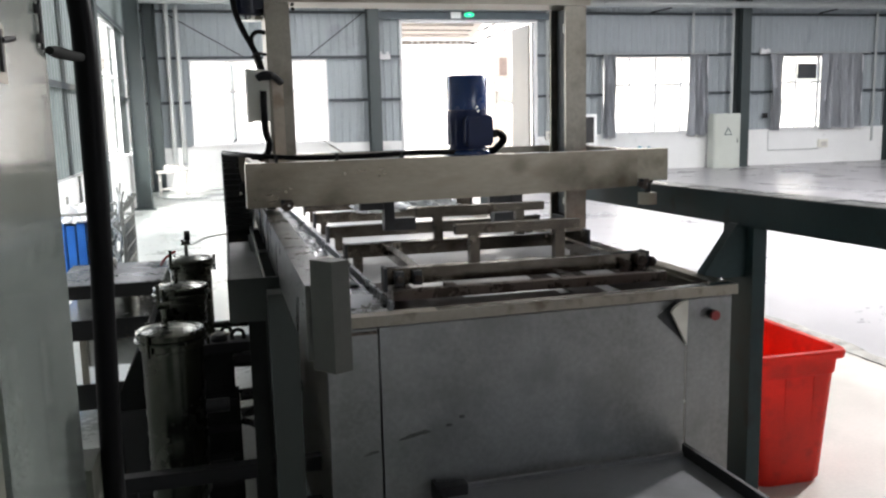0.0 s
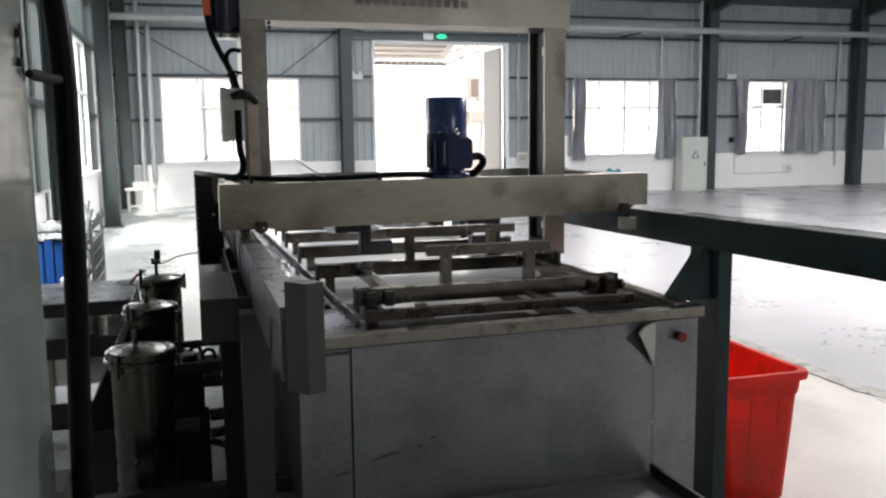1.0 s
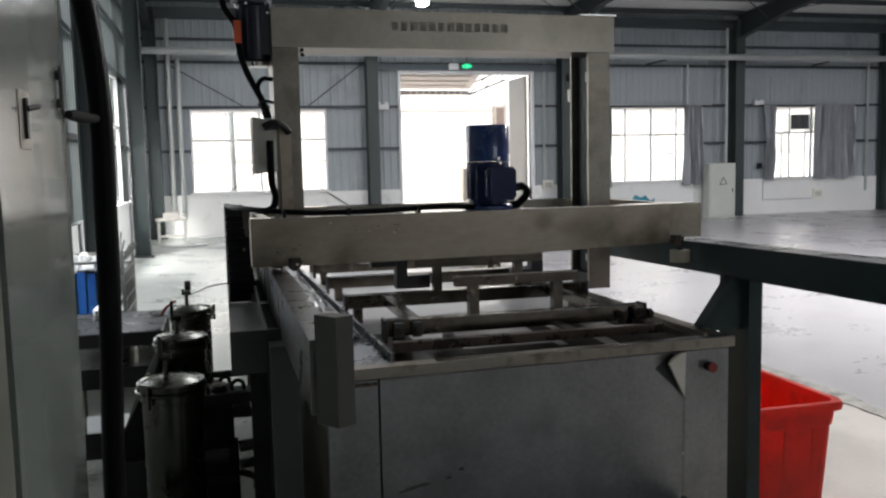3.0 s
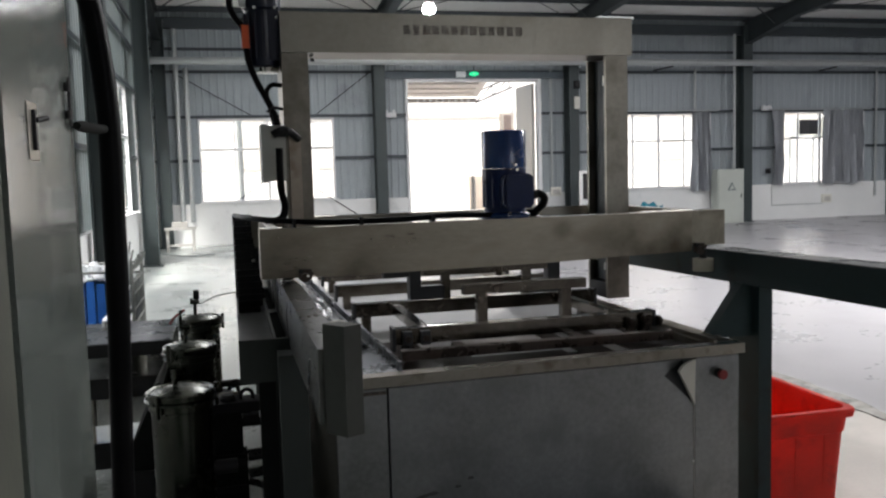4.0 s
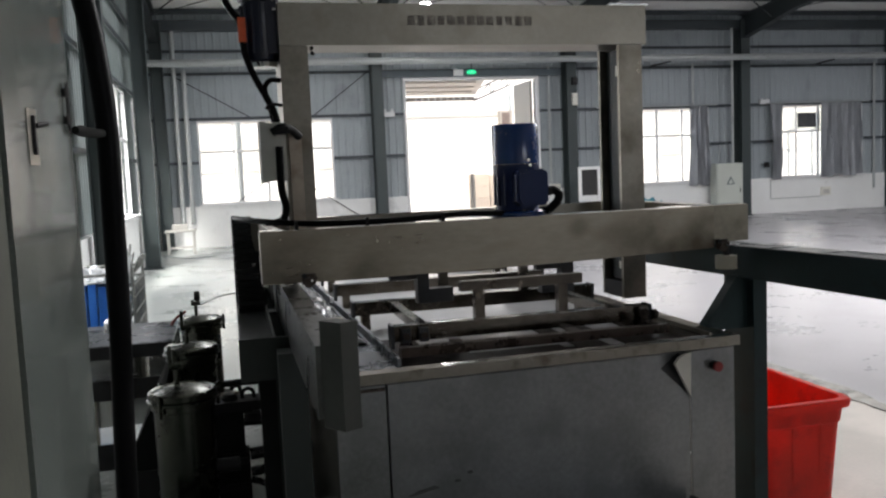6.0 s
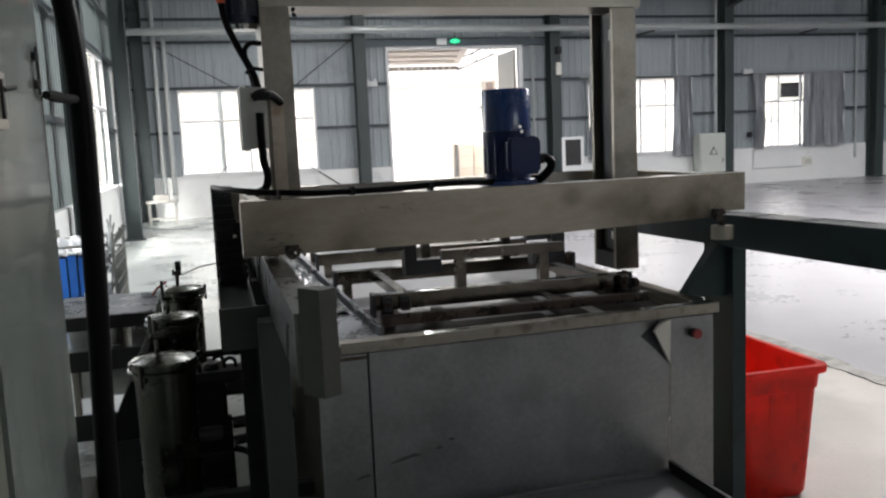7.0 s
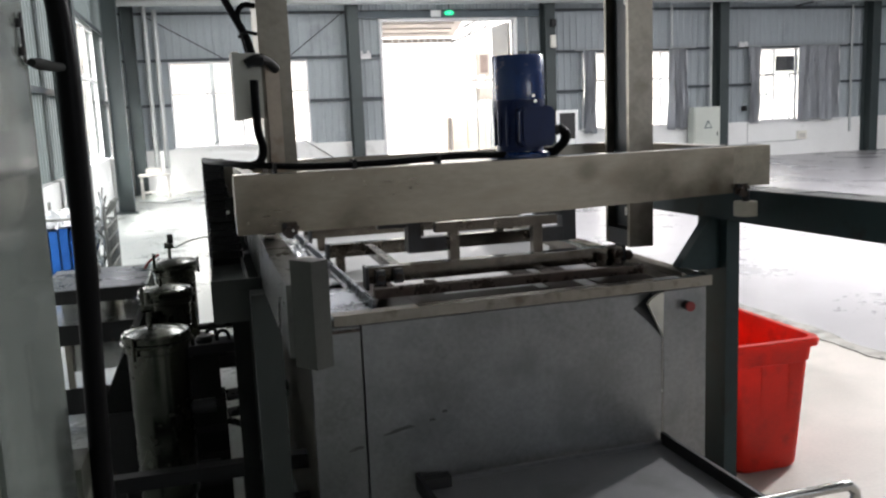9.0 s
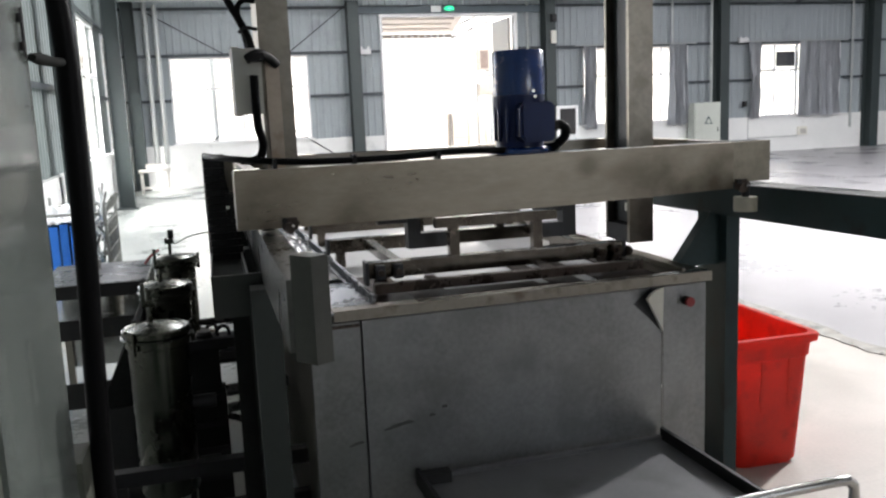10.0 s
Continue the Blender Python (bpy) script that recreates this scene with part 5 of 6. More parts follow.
# cable along the beam, junction box, hoist motor
g("beam_cable", tube(bmesh.new(), curve([(-0.17, G0 + 0.6, 1.525), (-0.13, G0 + 0.3, 1.528), (-0.02, G0 + 0.09, 1.522), (0.15, G0 + 0.05, 1.512), (0.4, G0 + 0.04, 1.511), (0.62, G0 + 0.05, 1.518), (0.8, G0 + 0.06, 1.512)], 6), 0.0108, 10), RUBBER, "black cable along the beam")
for x in (0.02, 0.27, 0.55):
    g("cable_tie", boxes((x, x + 0.012, G0 + 0.025, G0 + 0.075, 1.4955, 1.527)), PLASTIC_BLACK)
jb = gp("junction_box", boxes((-0.0615, 0.006, PY0 - 0.06, PY0 + 0.06, 1.67, 1.875)), WHITE_BOX, "cream junction box", 0.008)
gp("box_lid", boxes((-0.082, -0.062, PY0 - 0.065, PY0 + 0.065, 1.665, 1.88)), WHITE_BOX, "", 0.006, jb)
gp("clamp", tube(bmesh.new(), curve([(-0.04, PY0 - 0.07, 1.84), (-0.01, PY0 - 0.078, 1.855), (0.025, PY0 - 0.05, 1.85), (0.058, PY0 - 0.02, 1.825)], 5), 0.015, 10), PLASTIC_BLACK, "black cable clamp", 0, jb)
gp("clamp_jaw", boxes((-0.036, 0.012, PY0 - 0.086, PY0 - 0.0605, 1.832, 1.858)), PLASTIC_BLACK, "", 0.009, jb)
gp("box_cable", tube(bmesh.new(), curve([(-0.02, PY0 - 0.075, 1.79), (-0.021, PY0 - 0.076, 1.7), (-0.017, PY0 - 0.05, 1.63), (-0.004, PY0 - 0.03, 1.575), (-0.02, PY0 - 0.03, 1.53), (-0.08, PY0 - 0.03, 1.515)], 6), 0.014, 10), RUBBER, "black cable", 0, jb)
hx, hy = -0.052, PY0 + 0.09
hoist = gp("hoist_motor", lathe(bmesh.new(), hx, hy, [(0.05, 2.1), (0.061, 2.106), (0.063, 2.12), (0.063, 2.31), (0.072, 2.318), (0.074, 2.33), (0.074, 2.56), (0.06, 2.58)], 32), HOIST_NAVY, "near-black navy hoist motor")
gp("gear_block", boxes((hx + 0.005, 0.0065, hy - 0.06, hy + 0.08, 2.125, 2.32)), HOIST_NAVY, "", 0.01, hoist)
for k in range(9):
    a = math.pi * (0.95 + 0.14 * k)
    gp("cooling_fin", boxes((hx + 0.066 * math.cos(a) - 0.004, hx + 0.066 * math.cos(a) + 0.004, hy + 0.066 * math.sin(a) - 0.004, hy + 0.066 * math.sin(a) + 0.004, 2.13, 2.3)), HOIST_NAVY, "", 0.001, hoist)
for z, dx in ((2.315, 0.045), (2.28, 0.05), (2.315, -0.03)):
    gp("hoist_screw", tube(bmesh.new(), [(hx + dx, hy - 0.074, z), (hx + dx, hy - 0.058, z)], 0.006, 8), STEEL_BRIGHT, "", 0, hoist)
gp("orange_tag", boxes((hx - 0.079, hx - 0.052, hy - 0.075, hy - 0.055, 2.165, 2.25)), ORANGE, "orange tag", 0.004, hoist)
gp("base_ring", lathe(bmesh.new(), hx + 0.01, hy, [(0.045, 2.083), (0.05, 2.0995)], 24), STEEL_BRIGHT, "bright base ring", 0, hoist)
gp("cable_socket", tube(bmesh.new(), [(hx - 0.085, hy - 0.05, 2.335), (hx - 0.06, hy - 0.05, 2.335)], 0.018, 12), FRAME_WHITE, "white cable socket", 0.003, hoist)
gp("hoist_cable", tube(bmesh.new(), curve([(hx - 0.055, hy - 0.045, 2.372), (hx - 0.09, hy - 0.05, 2.376), (hx - 0.115, hy - 0.05, 2.352), (hx - 0.115, hy - 0.05, 2.31), (hx - 0.095, hy - 0.055, 2.27), (hx - 0.072, hy - 0.06, 2.235), (hx - 0.062, hy - 0.06, 2.15), (hx - 0.052, hy - 0.06, 2.1), (hx - 0.03, hy - 0.065, 2.04), (hx + 0.005, hy - 0.07, 1.97), (hx + 0.028, hy - 0.07, 1.92), (hx + 0.04, hy - 0.07, 1.872)], 6), 0.0125, 10), RUBBER, "black hoist cable", 0, hoist)
gp("hoist_cable", tube(bmesh.new(), curve([(0.006, PY0 + 0.03, 2.03), (-0.03, PY0 + 0.02, 2.03), (-0.05, PY0 + 0.02, 2.0), (-0.035, PY0 + 0.03, 1.93), (-0.02, PY0 + 0.04, 1.865)], 6), 0.009, 10), RUBBER, "black hoist cable", 0, hoist)
gp("cable_guide", tube(bmesh.new(), curve([(0.007, PY0 + 0.02, 1.94), (-0.03, PY0 + 0.01, 1.945), (-0.05, PY0 + 0.02, 1.93)], 4), 0.006, 8), PLASTIC_BLACK, "", 0, hoist)

# energy chain at the gantry's end
chain = gp("chain_bracket", boxes((-0.197, -0.128, G0 + 0.216, G0 + 0.226, 1.2, 1.545), (-0.197, -0.128, G0 + 0.15, G0 + 0.2155, 1.535, 1.545)), PLASTIC_BLACK, "black energy chain bracket", 0.002)
for i in range(14):
    z = 1.516 - i * 0.0235
    x, half = -0.166 + 0.0021 * i, 0.029 + 0.0017 * i
    link = gp("chain_link", boxes((x - half, x + half, G0 + 0.15, G0 + 0.215, z - 0.0105, z + 0.0105)), PLASTIC_BLACK, "", 0.004, chain)
    gp("link_pin", tube(bmesh.new(), [(x + half - 0.012, G0 + 0.146, z), (x + half - 0.012, G0 + 0.1499, z)], 0.005, 8), IRON, "", 0, link)
gp("chain_bolt", tube(bmesh.new(), [(-0.13, G0 + 0.133, 1.375), (-0.13, G0 + 0.1445, 1.375)], 0.007, 8), STEEL_BRIGHT, "", 0, chain)
gp("chain_arm", boxes((-0.135, -0.109, G0 + 0.14, G0 + 0.2, 1.35, 1.42)), PLASTIC_BLACK, "", 0.004, chain)
gp("chain_foot", boxes((-0.195, -0.11, G0 + 0.16, G0 + 0.24, 1.168, 1.199)), IRON, "grey chain foot", 0.004, chain)


# ---- red bin ----
def red_bin():
    t = thing("plastic_bin", (2.12, 3.35, 0), "bright red square plastic bin with flared rim", "bin")
    x0, x1, y0, y1, h = 1.925, 2.37, 3.02, 3.66, 0.61
    inset = 0.075

    def ring(z, grow, r=0.06):
        k = z / h
        a, b, c, d = x0 + inset * (1 - k) - grow, x1 - 0.045 * (1 - k) + grow, y0 + inset * 0.3 * (1 - k) - grow, y1 - inset * (1 - k) + grow
        pts = []
        for cx, cy, s in ((b - r, c + r, -90), (b - r, d - r, 0), (a + r, d - r, 90), (a + r, c + r, 180)):
            for q in range(6):
                ang = radians(s + 18 * q)
                pts.append((cx + r * math.cos(ang), cy + r * math.sin(ang), z))
        return pts
    bm = bmesh.new()
    levels = [ring(0.0, -0.01), ring(0.02, 0), ring(0.5, 0), ring(0.505, 0.006), ring(0.57, 0.008), ring(0.575, 0.028), ring(0.6, 0.03), ring(h, 0.024), ring(h, -0.004), ring(0.55, -0.008), ring(0.03, -0.006), ring(0.025, -0.02)]
    rings = [[bm.verts.new(p) for p in lv] for lv in levels]
    for a, b in zip(rings, rings[1:]):
        for k in range(24):
            bm.faces.new((a[k], a[(k + 1) % 24], b[(k + 1) % 24], b[k]))
    bm.faces.new(rings[0][::-1])
    bm.faces.new(rings[-1])
    part("shell", bm, RED_PLASTIC, t)
    for x in (2.0, 2.14, 2.25):
        part("moulded_rib", boxes((x, x + 0.09 - 0.03 * (x > 2.2), 3.0185, 3.024, 0.515, 0.565)), RED_PLASTIC, t, "", 0.006)
    for x in (2.1, 2.24):
        bm = prism(bmesh.new(), [(3.043, 0.06), (3.021, 0.5), (3.03, 0.5), (3.06, 0.06)], x, x + 0.012, "x")
        part("wall_rib", bm, RED_PLASTIC, t)


red_bin()

# ---- foreground tray table and its handle ----
cart = thing("tray_trolley", (0.95, 2.1, 0), "low stainless tray trolley with a tubular handle", "trolley")
part("tray_sheet", boxes((0.46, 1.43, 1.62, 2.722, 0.352, 0.36)), TRAY, cart, "dull grey tray sheet")
part("tray_lip", boxes((1.431, 1.446, 1.62, 2.722, 0.345, 0.405)), IRON, cart, "dark side lip", 0.004)
part("tray_lip", boxes((0.445, 0.459, 1.62, 2.722, 0.345, 0.405)), IRON, cart, "dark side lip", 0.004)
part("tray_lip", boxes((0.46, 1.43, 2.708, 2.722, 0.3605, 0.375)), TRAY, cart, "", 0.003)
part("corner_clip", boxes((0.445, 0.56, 2.66, 2.707, 0.361, 0.4)), IRON, cart, "", 0.005)
for x in (0.5, 1.36):
    for y in (1.7, 2.6):
        part("leg", boxes((x, x + 0.035, y, y + 0.035, 0.1, 0.351)), STEEL_WORN, cart)
        castor = part("castor", tube(bmesh.new(), [(x + 0.002, y + 0.017, 0.045), (x + 0.033, y + 0.017, 0.045)], 0.045, 20), RUBBER, cart)
        part("fork", boxes((x - 0.004, x, y, y + 0.035, 0.04, 0.1)), IRON, castor)
part("handle", tube(bmesh.new(), curve([(0.5, 1.64, 0.36), (0.5, 1.62, 0.62), (0.52, 1.61, 0.675), (0.58, 1.6, 0.69), (0.9, 1.6, 0.69), (1.23, 1.6, 0.69), (1.3, 1.61, 0.675), (1.325, 1.62, 0.62), (1.33, 1.64, 0.36)], 6), 0.0135, 14), STEEL_BRIGHT, cart, "bent tubular handle")

# ---- filters with their pipes ----
def filter_housing(x, y, gauge):
    low = 0.2 if gauge else 0.0
    t = thing("filter_housing", (x, y, 0), "stainless steel bag filter housing with domed lid", "filter", "filter housings")
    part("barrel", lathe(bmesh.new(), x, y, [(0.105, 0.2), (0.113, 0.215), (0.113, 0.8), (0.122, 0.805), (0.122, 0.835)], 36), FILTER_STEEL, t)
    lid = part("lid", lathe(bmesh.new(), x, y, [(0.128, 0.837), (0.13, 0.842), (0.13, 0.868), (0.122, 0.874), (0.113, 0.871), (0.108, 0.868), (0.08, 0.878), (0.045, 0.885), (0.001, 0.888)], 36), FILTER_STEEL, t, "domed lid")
    bm = bmesh.new()
    pts = [(x + 0.13 * math.cos(a), y + 0.13 * math.sin(a), 0.838) for a in (2 * math.pi * k / 36 for k in range(36))]
    tube(bm, pts + [pts[0]], 0.008, 8)
    part("clamp_ring", bm, FILTER_STEEL, t, "clamp ring")
    for a in (0.3, 2.3, 4.1):
        px, py = x + 0.137 * math.cos(a), y + 0.137 * math.sin(a)
        part("swing_bolt", tube(bmesh.new(), [(px, py, 0.79), (px, py, 0.88)], 0.008, 8), FILTER_STEEL, lid)
    for a in range(3):
        ang = a * 2.094 + 0.5
        part("leg", boxes((x + 0.09 * math.cos(ang) - 0.012, x + 0.09 * math.cos(ang) + 0.012, y + 0.09 * math.sin(ang) - 0.012, y + 0.09 * math.sin(ang) + 0.012, 0, 0.21)), IRON, t)
    part("nipple", tube(bmesh.new(), [(x - 0.02, y, 0.884), (x - 0.02, y, 0.96)], 0.01, 12), FILTER_STEEL, lid)
    valve = part("valve", tube(bmesh.new(), [(x - 0.045, y, 0.962), (x + 0.005, y, 0.962)], 0.014, 12), FILTER_STEEL, t, "small valve")
    part("valve_lever", boxes((x - 0.045, x - 0.031, y - 0.008, y + 0.008, 0.972, 1.045 - low * 0.3)), FILTER_STEEL, valve, "", 0.003)
    part("outlet_pipe", tube(bmesh.new(), [(x + 0.1, y, 0.55 - low), (x + 0.2, y, 0.55 - low)], 0.028, 14), IRON, t, "dark outlet pipe")
    part("drain_pipe", tube(bmesh.new(), [(x + 0.1, y, 0.3 - low / 2), (x + 0.2, y, 0.3 - low / 2)], 0.022, 14), IRON, t, "dark drain pipe")
    if gauge:
        st = part("gauge_stem", tube(bmesh.new(), [(x - 0.012, y, 0.9765), (x - 0.01, y, 0.985)], 0.008, 10), FILTER_STEEL, t)
        part("gauge", tube(bmesh.new(), [(x - 0.026, y, 1.005), (x + 0.006, y, 1.005)], 0.028, 22), PLASTIC_BLACK, st, "round black pressure gauge")
        part("red_grip", tube(bmesh.new(), curve([(x - 0.16, y - 0.05, 0.85), (x - 0.13, y - 0.05, 0.89), (x - 0.08, y - 0.02, 0.92)], 4), 0.008, 10), RED, valve, "red valve grip")


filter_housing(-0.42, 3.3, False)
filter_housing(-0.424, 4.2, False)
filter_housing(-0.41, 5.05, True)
single("capillary_hose", tube(bmesh.new(), curve([(-0.4, 5.05, 0.95), (-0.32, 5.4, 0.94), (-0.234, 5.8, 0.903), (-0.17, 6.2, 0.85), (0.1, 6.4, 0.8)], 6), 0.005, 8), GALV, "thin pale capillary hose from the gauge", "hose")
stand = thing("pipe_stand", (-0.35, 4.0, 0), "dark iron pipe stand between filters and tank", "stand")
part("front_bar", boxes((-0.6, 0.1, 2.98, 3.03, 0.365, 0.42)), PLASTIC_BLACK, stand, "", 0.004)
part("low_bar", boxes((-0.6, 0.1, 2.98, 3.03, 0.2, 0.25)), PLASTIC_BLACK, stand, "", 0.004)
for x in (-0.6, -0.14):
    part("post", boxes((x, x + 0.05, 2.98, 3.03, 0, 0.364)), PLASTIC_BLACK, stand)
for y, r, line in ((3.55, 0.026, [(-0.178, 0.502), (-0.06, 0.51), (0.1, 0.516)]),
                   (3.57, 0.021, [(-0.178, 0.417), (-0.12, 0.423), (-0.06, 0.449), (0.1, 0.483)]),
                   (3.59, 0.015, [(-0.178, 0.376), (-0.138, 0.36), (-0.08, 0.333), (0.1, 0.281)]),
                   (4.3, 0.022, [(-0.3, 0.43), (-0.187, 0.432), (-0.09, 0.432), (0.1, 0.44)]),
                   (4.9, 0.02, [(-0.3, 0.5), (-0.15, 0.5), (0.1, 0.5)])):
    single("cross_pipe", tube(bmesh.new(), curve([(x, y, z) for x, z in line], 6), r, 14), HOSE, "dark hose running from filters to the tank", "pipe", "filter pipes")
pump = thing("pump", (-0.29, 5.15, 0), "dark pump unit on the floor beside the tank", "pump")
part("casing", tube(bmesh.new(), [(-0.31, 5.0, 0.28), (-0.31, 5.3, 0.28)], 0.1, 20), IRON, pump, "", 0.01)
part("base", boxes((-0.4, -0.22, 4.98, 5.32, 0, 0.175)), IRON, pump, "", 0.01)
part("lifting_eye", tube(bmesh.new(), curve([(-0.27, 5.1, 0.37), (-0.26, 5.1, 0.42), (-0.235, 5.1, 0.435), (-0.21, 5.1, 0.42), (-0.215, 5.1, 0.33)], 4), 0.012, 8), IRON, pump)
manifold = thing("pipe_manifold", (-0.25, 4.1, 0), "dark upright manifold of pipes and valves", "pipe")
for x, y, top in ((-0.26, 4.45, 0.56),):
    riser = part("riser", tube(bmesh.new(), [(x, y, 0), (x, y, top)], 0.036, 16), IRON, manifold, "dark riser pipe")
    for z in (0.16, 0.33, 0.46, top - 0.05):
        part("flange", tube(bmesh.new(), [(x, y, z), (x, y, z + 0.016)], 0.056, 18), IRON, riser)
        part("flange", tube(bmesh.new(), [(x, y, z + 0.02), (x, y, z + 0.036)], 0.056, 18), IRON, riser)
    part("valve_body", boxes((x - 0.05, x + 0.045, y - 0.05, y + 0.03, 0.385, 0.445)), IRON, riser, "", 0.01)
    part("valve_body", boxes((x - 0.05, x + 0.05, y - 0.045, y + 0.03, 0.2, 0.3)), IRON, riser, "", 0.01)
    part("valve_lever", boxes((x - 0.045, x + 0.05, y - 0.062, y - 0.0505, 0.56, 0.572)), STEEL_WORN, riser, "worn steel lever", 0.003)

vb = thing("valve_block", (-0.25, 3.56, 0), "black stacked valve block with plates and a lifting eye", "valve block")
part("body", boxes((-0.33, -0.18, 3.52, 3.62, 0.0, 0.52)), DARK, vb, "", 0.006)
part("body", boxes((-0.32, -0.195, 3.53, 3.615, 0.521, 0.69)), DARK, vb, "", 0.006)
for x1, z0, z1 in ((-0.125, 0.655, 0.69), (-0.12, 0.705, 0.745)):
    part("plate", boxes((-0.345 if z0 > 0.7 else -0.194, x1, 3.5, 3.625, z0, z1)), PLASTIC_BLACK, vb, "black flange plate", 0.004)
part("spacer", boxes((-0.3, -0.16, 3.53, 3.61, 0.6905, 0.7045)), DARK, vb)
for z in (0.12, 0.24, 0.36, 0.47):
    part("rib", boxes((-0.325, -0.184, 3.508, 3.5195, z, z + 0.03)), PLASTIC_BLACK, vb, "", 0.004)
part("cap", lathe(bmesh.new(), -0.25, 3.56, [(0.035, 0.7455), (0.035, 0.758), (0.025, 0.77)], 20), PLASTIC_BLACK, vb)
part("lifting_eye", tube(bmesh.new(), curve([(-0.195, 3.56, 0.7455), (-0.195, 3.56, 0.77), (-0.175, 3.56, 0.786), (-0.152, 3.56, 0.775), (-0.147, 3.56, 0.7455)], 5), 0.008, 10), PLASTIC_BLACK, vb, "black lifting eye")

hs = thing("pump_housing", (-0.68, 4.0, 0), "dark sloped sheet housing behind the filters", "housing")
part("shell", prism(bmesh.new(), [(-0.66, 0.0), (-0.53, 0.0), (-0.53, 0.77), (-0.555, 0.77), (-0.66, 0.55)], 3.5, 4.7), DARK, hs, "", 0.004)
part("cover_strip", boxes((-0.65, -0.54, 3.488, 3.4995, 0.05, 0.5)), IRON, hs, "dark cover strip", 0.003)

# ---- stainless benches, cart with blue crates ----
tb = thing("steel_bench", (-0.85, 5.3, 0), "stainless steel work bench with dark front rails", "bench")
part("top", boxes((-1.15, -0.57, 4.97, 5.7, 0.75, 0.768)), COOL_STEEL, tb, "shiny top", 0.003)
part("front_rail", boxes((-1.15, -0.57, 4.95, 4.969, 0.69, 0.766)), IRON, tb, "dark front rail", 0.003)
part("middle_shelf", boxes((-1.15, -0.6, 4.97, 5.7, 0.555, 0.57)), STEEL_BRIGHT, tb, "shiny shelf", 0.003)
part("lower_rail", boxes((-1.15, -0.6, 4.95, 4.969, 0.455, 0.57)), IRON, tb, "dark rail", 0.003)
# sheet added to darken the lowest part of the bench
part("lower_dark_sheet", boxes((-1.15, -0.585, 4.955, 4.969, 0.05, 0.2)), IRON, tb, "dark sheet added across the bench's foot", 0.003)
part("back_sheet", boxes((-1.15, -0.57, 5.701, 5.71, 0.1, 0.74)), STEEL_BRIGHT, tb)
for x in (-1.15, -0.62):
    for y in (4.975, 5.65):
        part("leg", boxes((x, x + 0.04, y, y + 0.04, 0, 0.454)), STEEL, tb)
single("steel_can", lathe(bmesh.new(), -0.93, 5.45, [(0.07, 0.77), (0.07, 0.83), (0.05, 0.85), (0.03, 0.86)], 24), STEEL_BRIGHT, "small shiny steel can on the bench", "can")
single("steel_can", lathe(bmesh.new(), -0.84, 5.4, [(0.1, 0.572), (0.1, 0.69), (0.085, 0.7)], 32), STEEL_BRIGHT, "shiny steel pot on the lower shelf", "pot")

ct = thing("wire_cart", (-1.2, 7.3, 0), "wire frame cart loaded with blue plastic crates", "cart")
for x in (-1.5, -0.98):
    for y in (6.95, 7.75):
        part("upright", bar((x, y, 0.0), (x, y, 1.05), 0.013), CART_GREY, ct)
for z in (0.15, 0.32, 0.45, 0.55, 0.66, 0.78, 0.88, 0.97):
    part("side_rail", bar((-0.98, 6.95, z), (-0.98, 7.75, z), 0.011), CART_GREY, ct)
    if z in (0.15, 0.97):
        part("end_rail", bar((-1.5, 6.95, z), (-0.98, 6.95, z), 0.011), CART_GREY, ct)
    part("end_rail", bar((-1.5, 7.75, z), (-0.98, 7.75, z), 0.011), CART_GREY, ct)
for i in range(5):
    y = 7.05 + i * 0.15
    part("hook", bar((-0.98, y, 0.97), (-0.94, y - 0.02, 1.06 + 0.02 * (i % 2)), 0.012), CART_GREY, ct)
for k in range(9):
    y = 6.98 + k * 0.09
    part("mesh_wire", bar((-0.975, y, 0.3), (-0.975, y + 0.05, 0.9), 0.006, 6), CART_GREY, ct)
tangle = random.Random(11)
for k in range(16):
    y, z = tangle.uniform(7.0, 7.6), tangle.uniform(0.45, 0.85)
    line = [(-0.99 - tangle.uniform(0, 0.12), y + tangle.uniform(-0.12, 0.12) * q, z + 0.09 * q + tangle.uniform(-0.08, 0.08)) for q in range(4)]
    part("bent_wire", tube(bmesh.new(), curve(line, 4), tangle.uniform(0.006, 0.01), 6), GALV if k % 3 else CART_GREY, ct, "bent pale wire")
for i in range(5):
    x = -1.47 + i * 0.074
    part("blue_crate", boxes((x, x + 0.06, 6.98, 7.3, 0.3, 0.9 - 0.02 * (i % 2))), BLUE_CRATE, ct, "upright blue plastic crate", 0.008)
heap_bm = bmesh.new()
bmesh.ops.create_icosphere(heap_bm, subdivisions=4, radius=1)
for v in heap_bm.verts:
    k = 0.8 + 0.5 * noise.noise(v.co * 3) + 0.2 * noise.noise(v.co * 8)
    v.co = Vector((-1.3 + v.co.x * 0.2 * k, 7.15 + v.co.y * 0.2 * k, 0.9 + max(0, v.co.z) * 0.14 * k))
single("plastic_wrap", heap_bm, CLOTH_PLASTIC, "crumpled clear plastic wrap on the blue crates", "plastic wrap", "plastic wraps")

# ---- control cabinet and black hose close to the camera ----
cc = thing("control_cabinet", (-0.8, 1.27, 0), "tall grey-white control cabinet with a door handle", "cabinet")
part("body", boxes((-1.05, -0.475, 1.02, 1.505, 0.0, 2.7)), CABINET, cc, "", 0.004)
dr = part("door", boxes((-0.474, -0.452, 1.03, 1.497, 0.06, 2.66)), CABINET, cc, "flat grey-white door", 0.006)
part("handle_plate", boxes((-0.4517, -0.4505, 1.15, 1.212, 1.708, 1.786)), STEEL, dr, "steel handle plate", 0.001)
part("handle", boxes((-0.4503, -0.446, 1.174, 1.186, 1.722, 1.776)), IRON, dr, "dark lever", 0.003)
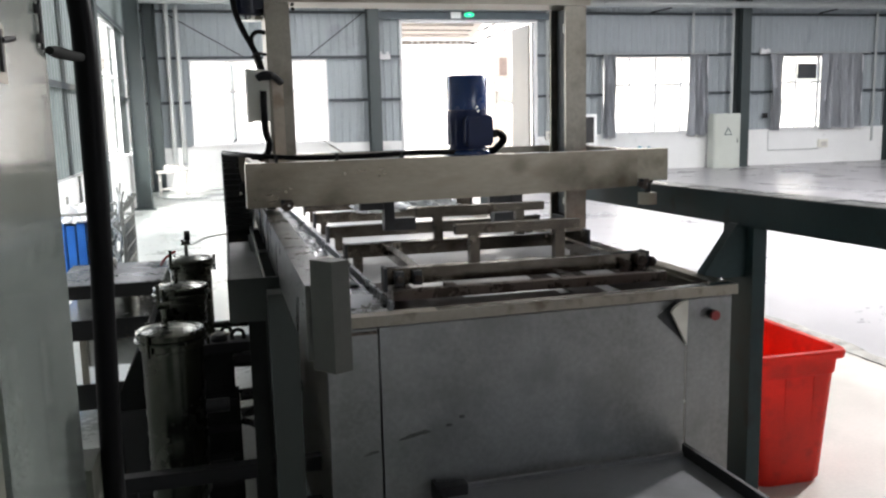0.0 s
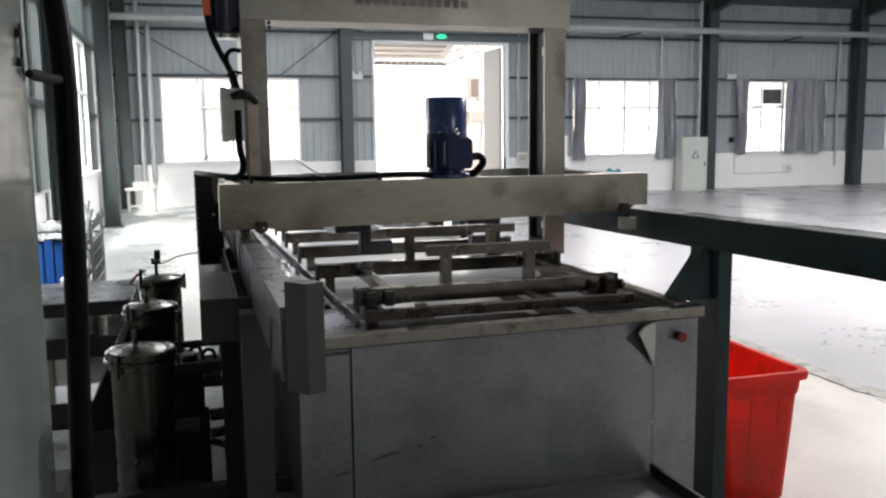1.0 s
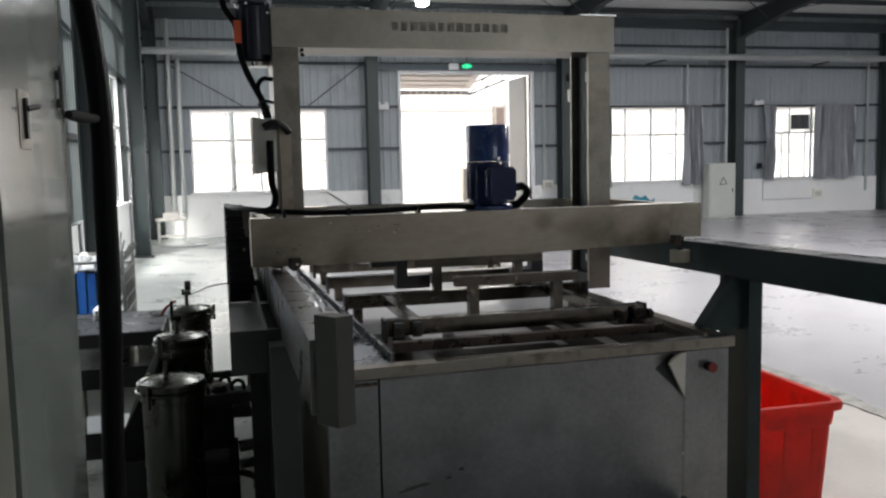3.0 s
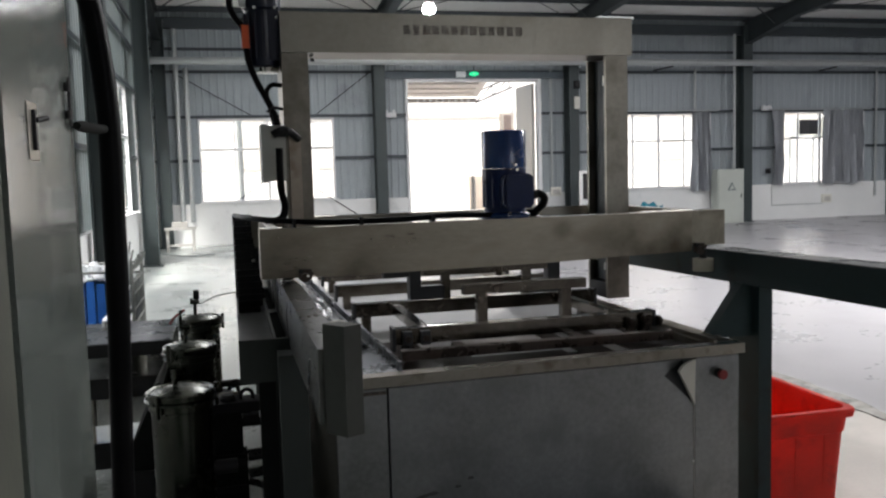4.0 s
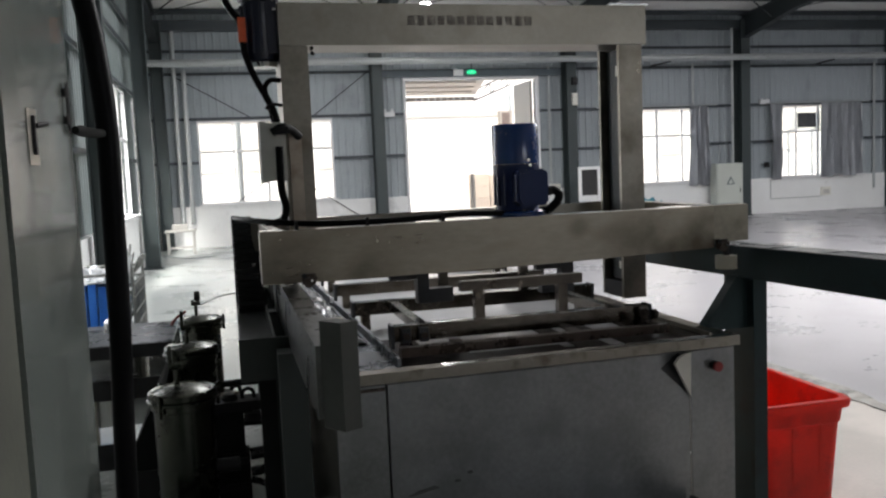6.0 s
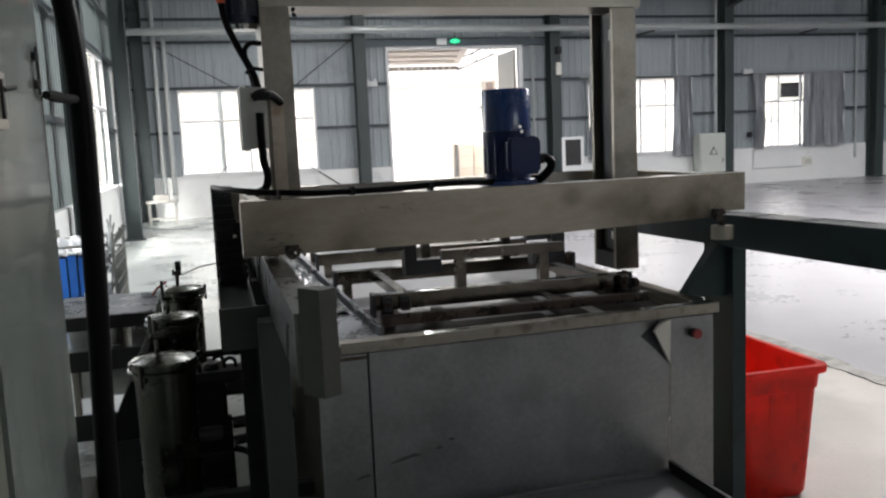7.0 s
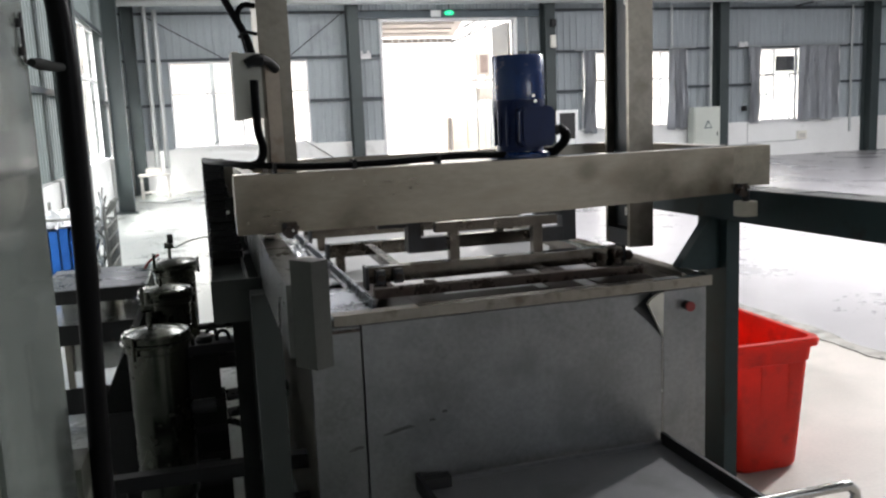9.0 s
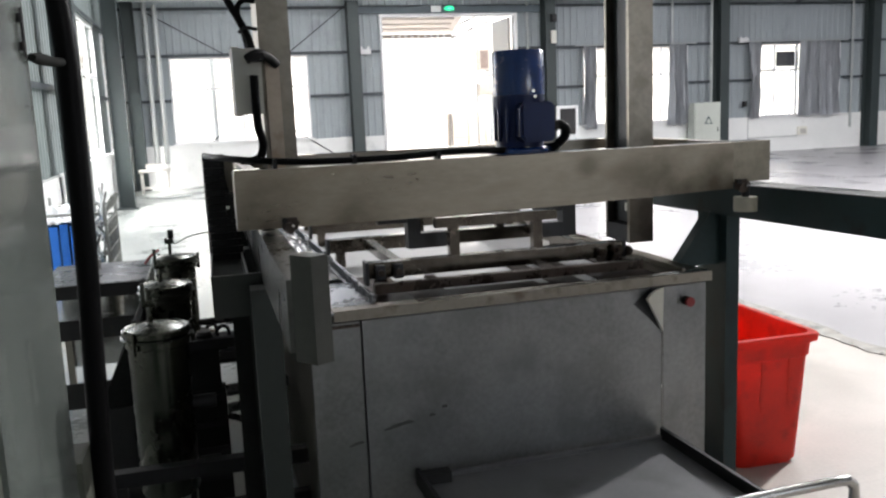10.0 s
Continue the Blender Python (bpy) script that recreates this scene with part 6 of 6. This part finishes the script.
part("lever_tip", tube(bmesh.new(), [(-0.446, 1.18, 1.762), (-0.436, 1.2, 1.766)], 0.004, 8), IRON, dr)
for z in (1.78, 1.825):
    part("hinge", tube(bmesh.new(), [(-0.447, 1.435, z), (-0.447, 1.435, z + 0.014)], 0.006, 10), IRON, dr, "small hinge")
part("hinge_rod", tube(bmesh.new(), [(-0.447, 1.45, 1.77), (-0.447, 1.45, 1.85)], 0.003, 8), IRON, dr)
single("side_panel_board", boxes((-0.9, -0.455, 0.1, 1.012, 0.0, 2.7)), OLIVE, "dull olive-grey side panel beside the cabinet", "panel", bevel=0.004)
single("cable_trunking", boxes((-0.5, -0.462, 1.62, 1.74, 0.0, 1.0)), OLIVE, "olive-grey cable trunking beside the cabinet", "trunking", bevel=0.012)
hose = thing("black_hose", (-0.43, 1.75, 0), "thick glossy black rubber hose hanging beside the cabinet", "hose")
part("tube", tube(bmesh.new(), curve([(-0.62, 1.66, 2.45), (-0.55, 1.7, 2.32), (-0.485, 1.74, 2.17), (-0.455, 1.75, 2.06), (-0.437, 1.75, 1.95), (-0.426, 1.75, 1.8), (-0.427, 1.75, 1.6), (-0.43, 1.75, 1.4), (-0.44, 1.75, 1.1), (-0.445, 1.75, 0.8), (-0.445, 1.76, 0.4), (-0.44, 1.78, 0.05), (-0.44, 1.8, 0.0)], 6), 0.0225, 18), RUBBER, hose)
part("clamp_arm", tube(bmesh.new(), [(-0.445, 1.49, 1.773), (-0.442, 1.54, 1.774), (-0.436, 1.66, 1.776), (-0.432, 1.735, 1.78)], [0.007, 0.0105, 0.0095, 0.008], 12), DARK, hose, "black clamp arm")


# ---- the tank, its contents and the trolley stand slightly askew to the rails ----
def turn(ob, x, y, degrees):
    ob.matrix_world = pose(x, y, 0, 0, 0, degrees) @ pose(-x, -y, 0) @ pose(*ob.location)


for ob in (tank, liquid, film):
    turn(ob, 1.665, 2.76, 1.8)
turn(cart, 1.44, 2.715, 2.0)

# ---- movement ----
TRAVEL = [(0.0, 3.549), (0.5, 3.500), (1.0, 3.443), (1.5, 3.390), (2.0, 3.334), (2.5, 3.282), (3.0, 3.225), (3.5, 3.167), (4.0, 3.110), (4.5, 3.058),
          (5.0, 3.005), (5.5, 2.952), (6.0, 2.898), (6.5, 2.844), (7.0, 2.787), (7.5, 2.730), (8.0, 2.674), (8.5, 2.625), (8.8, 2.603), (9.0, 2.6), (9.5, 2.6), (10.0, 2.6)]


def travelled(t):
    for (a, p), (b, q) in zip(TRAVEL, TRAVEL[1:]):
        if a <= t <= b:
            return p + (q - p) * (t - a) / (b - a)
    return TRAVEL[-1][1]


def motions():
    walk(gantry, [(t, pose(0.855, y - 0.025, 1.325 - FALL * (y - G0), 0, 0, 1.5)) for t, y in TRAVEL])
    for ob, x, y in wheels:
        c = ob.location.copy()
        walk(ob, [(k * 0.25, pose(c.x, c.y, c.z, math.degrees((travelled(k * 0.25) - 3.549) / 0.033))) for k in range(41)])


motions()
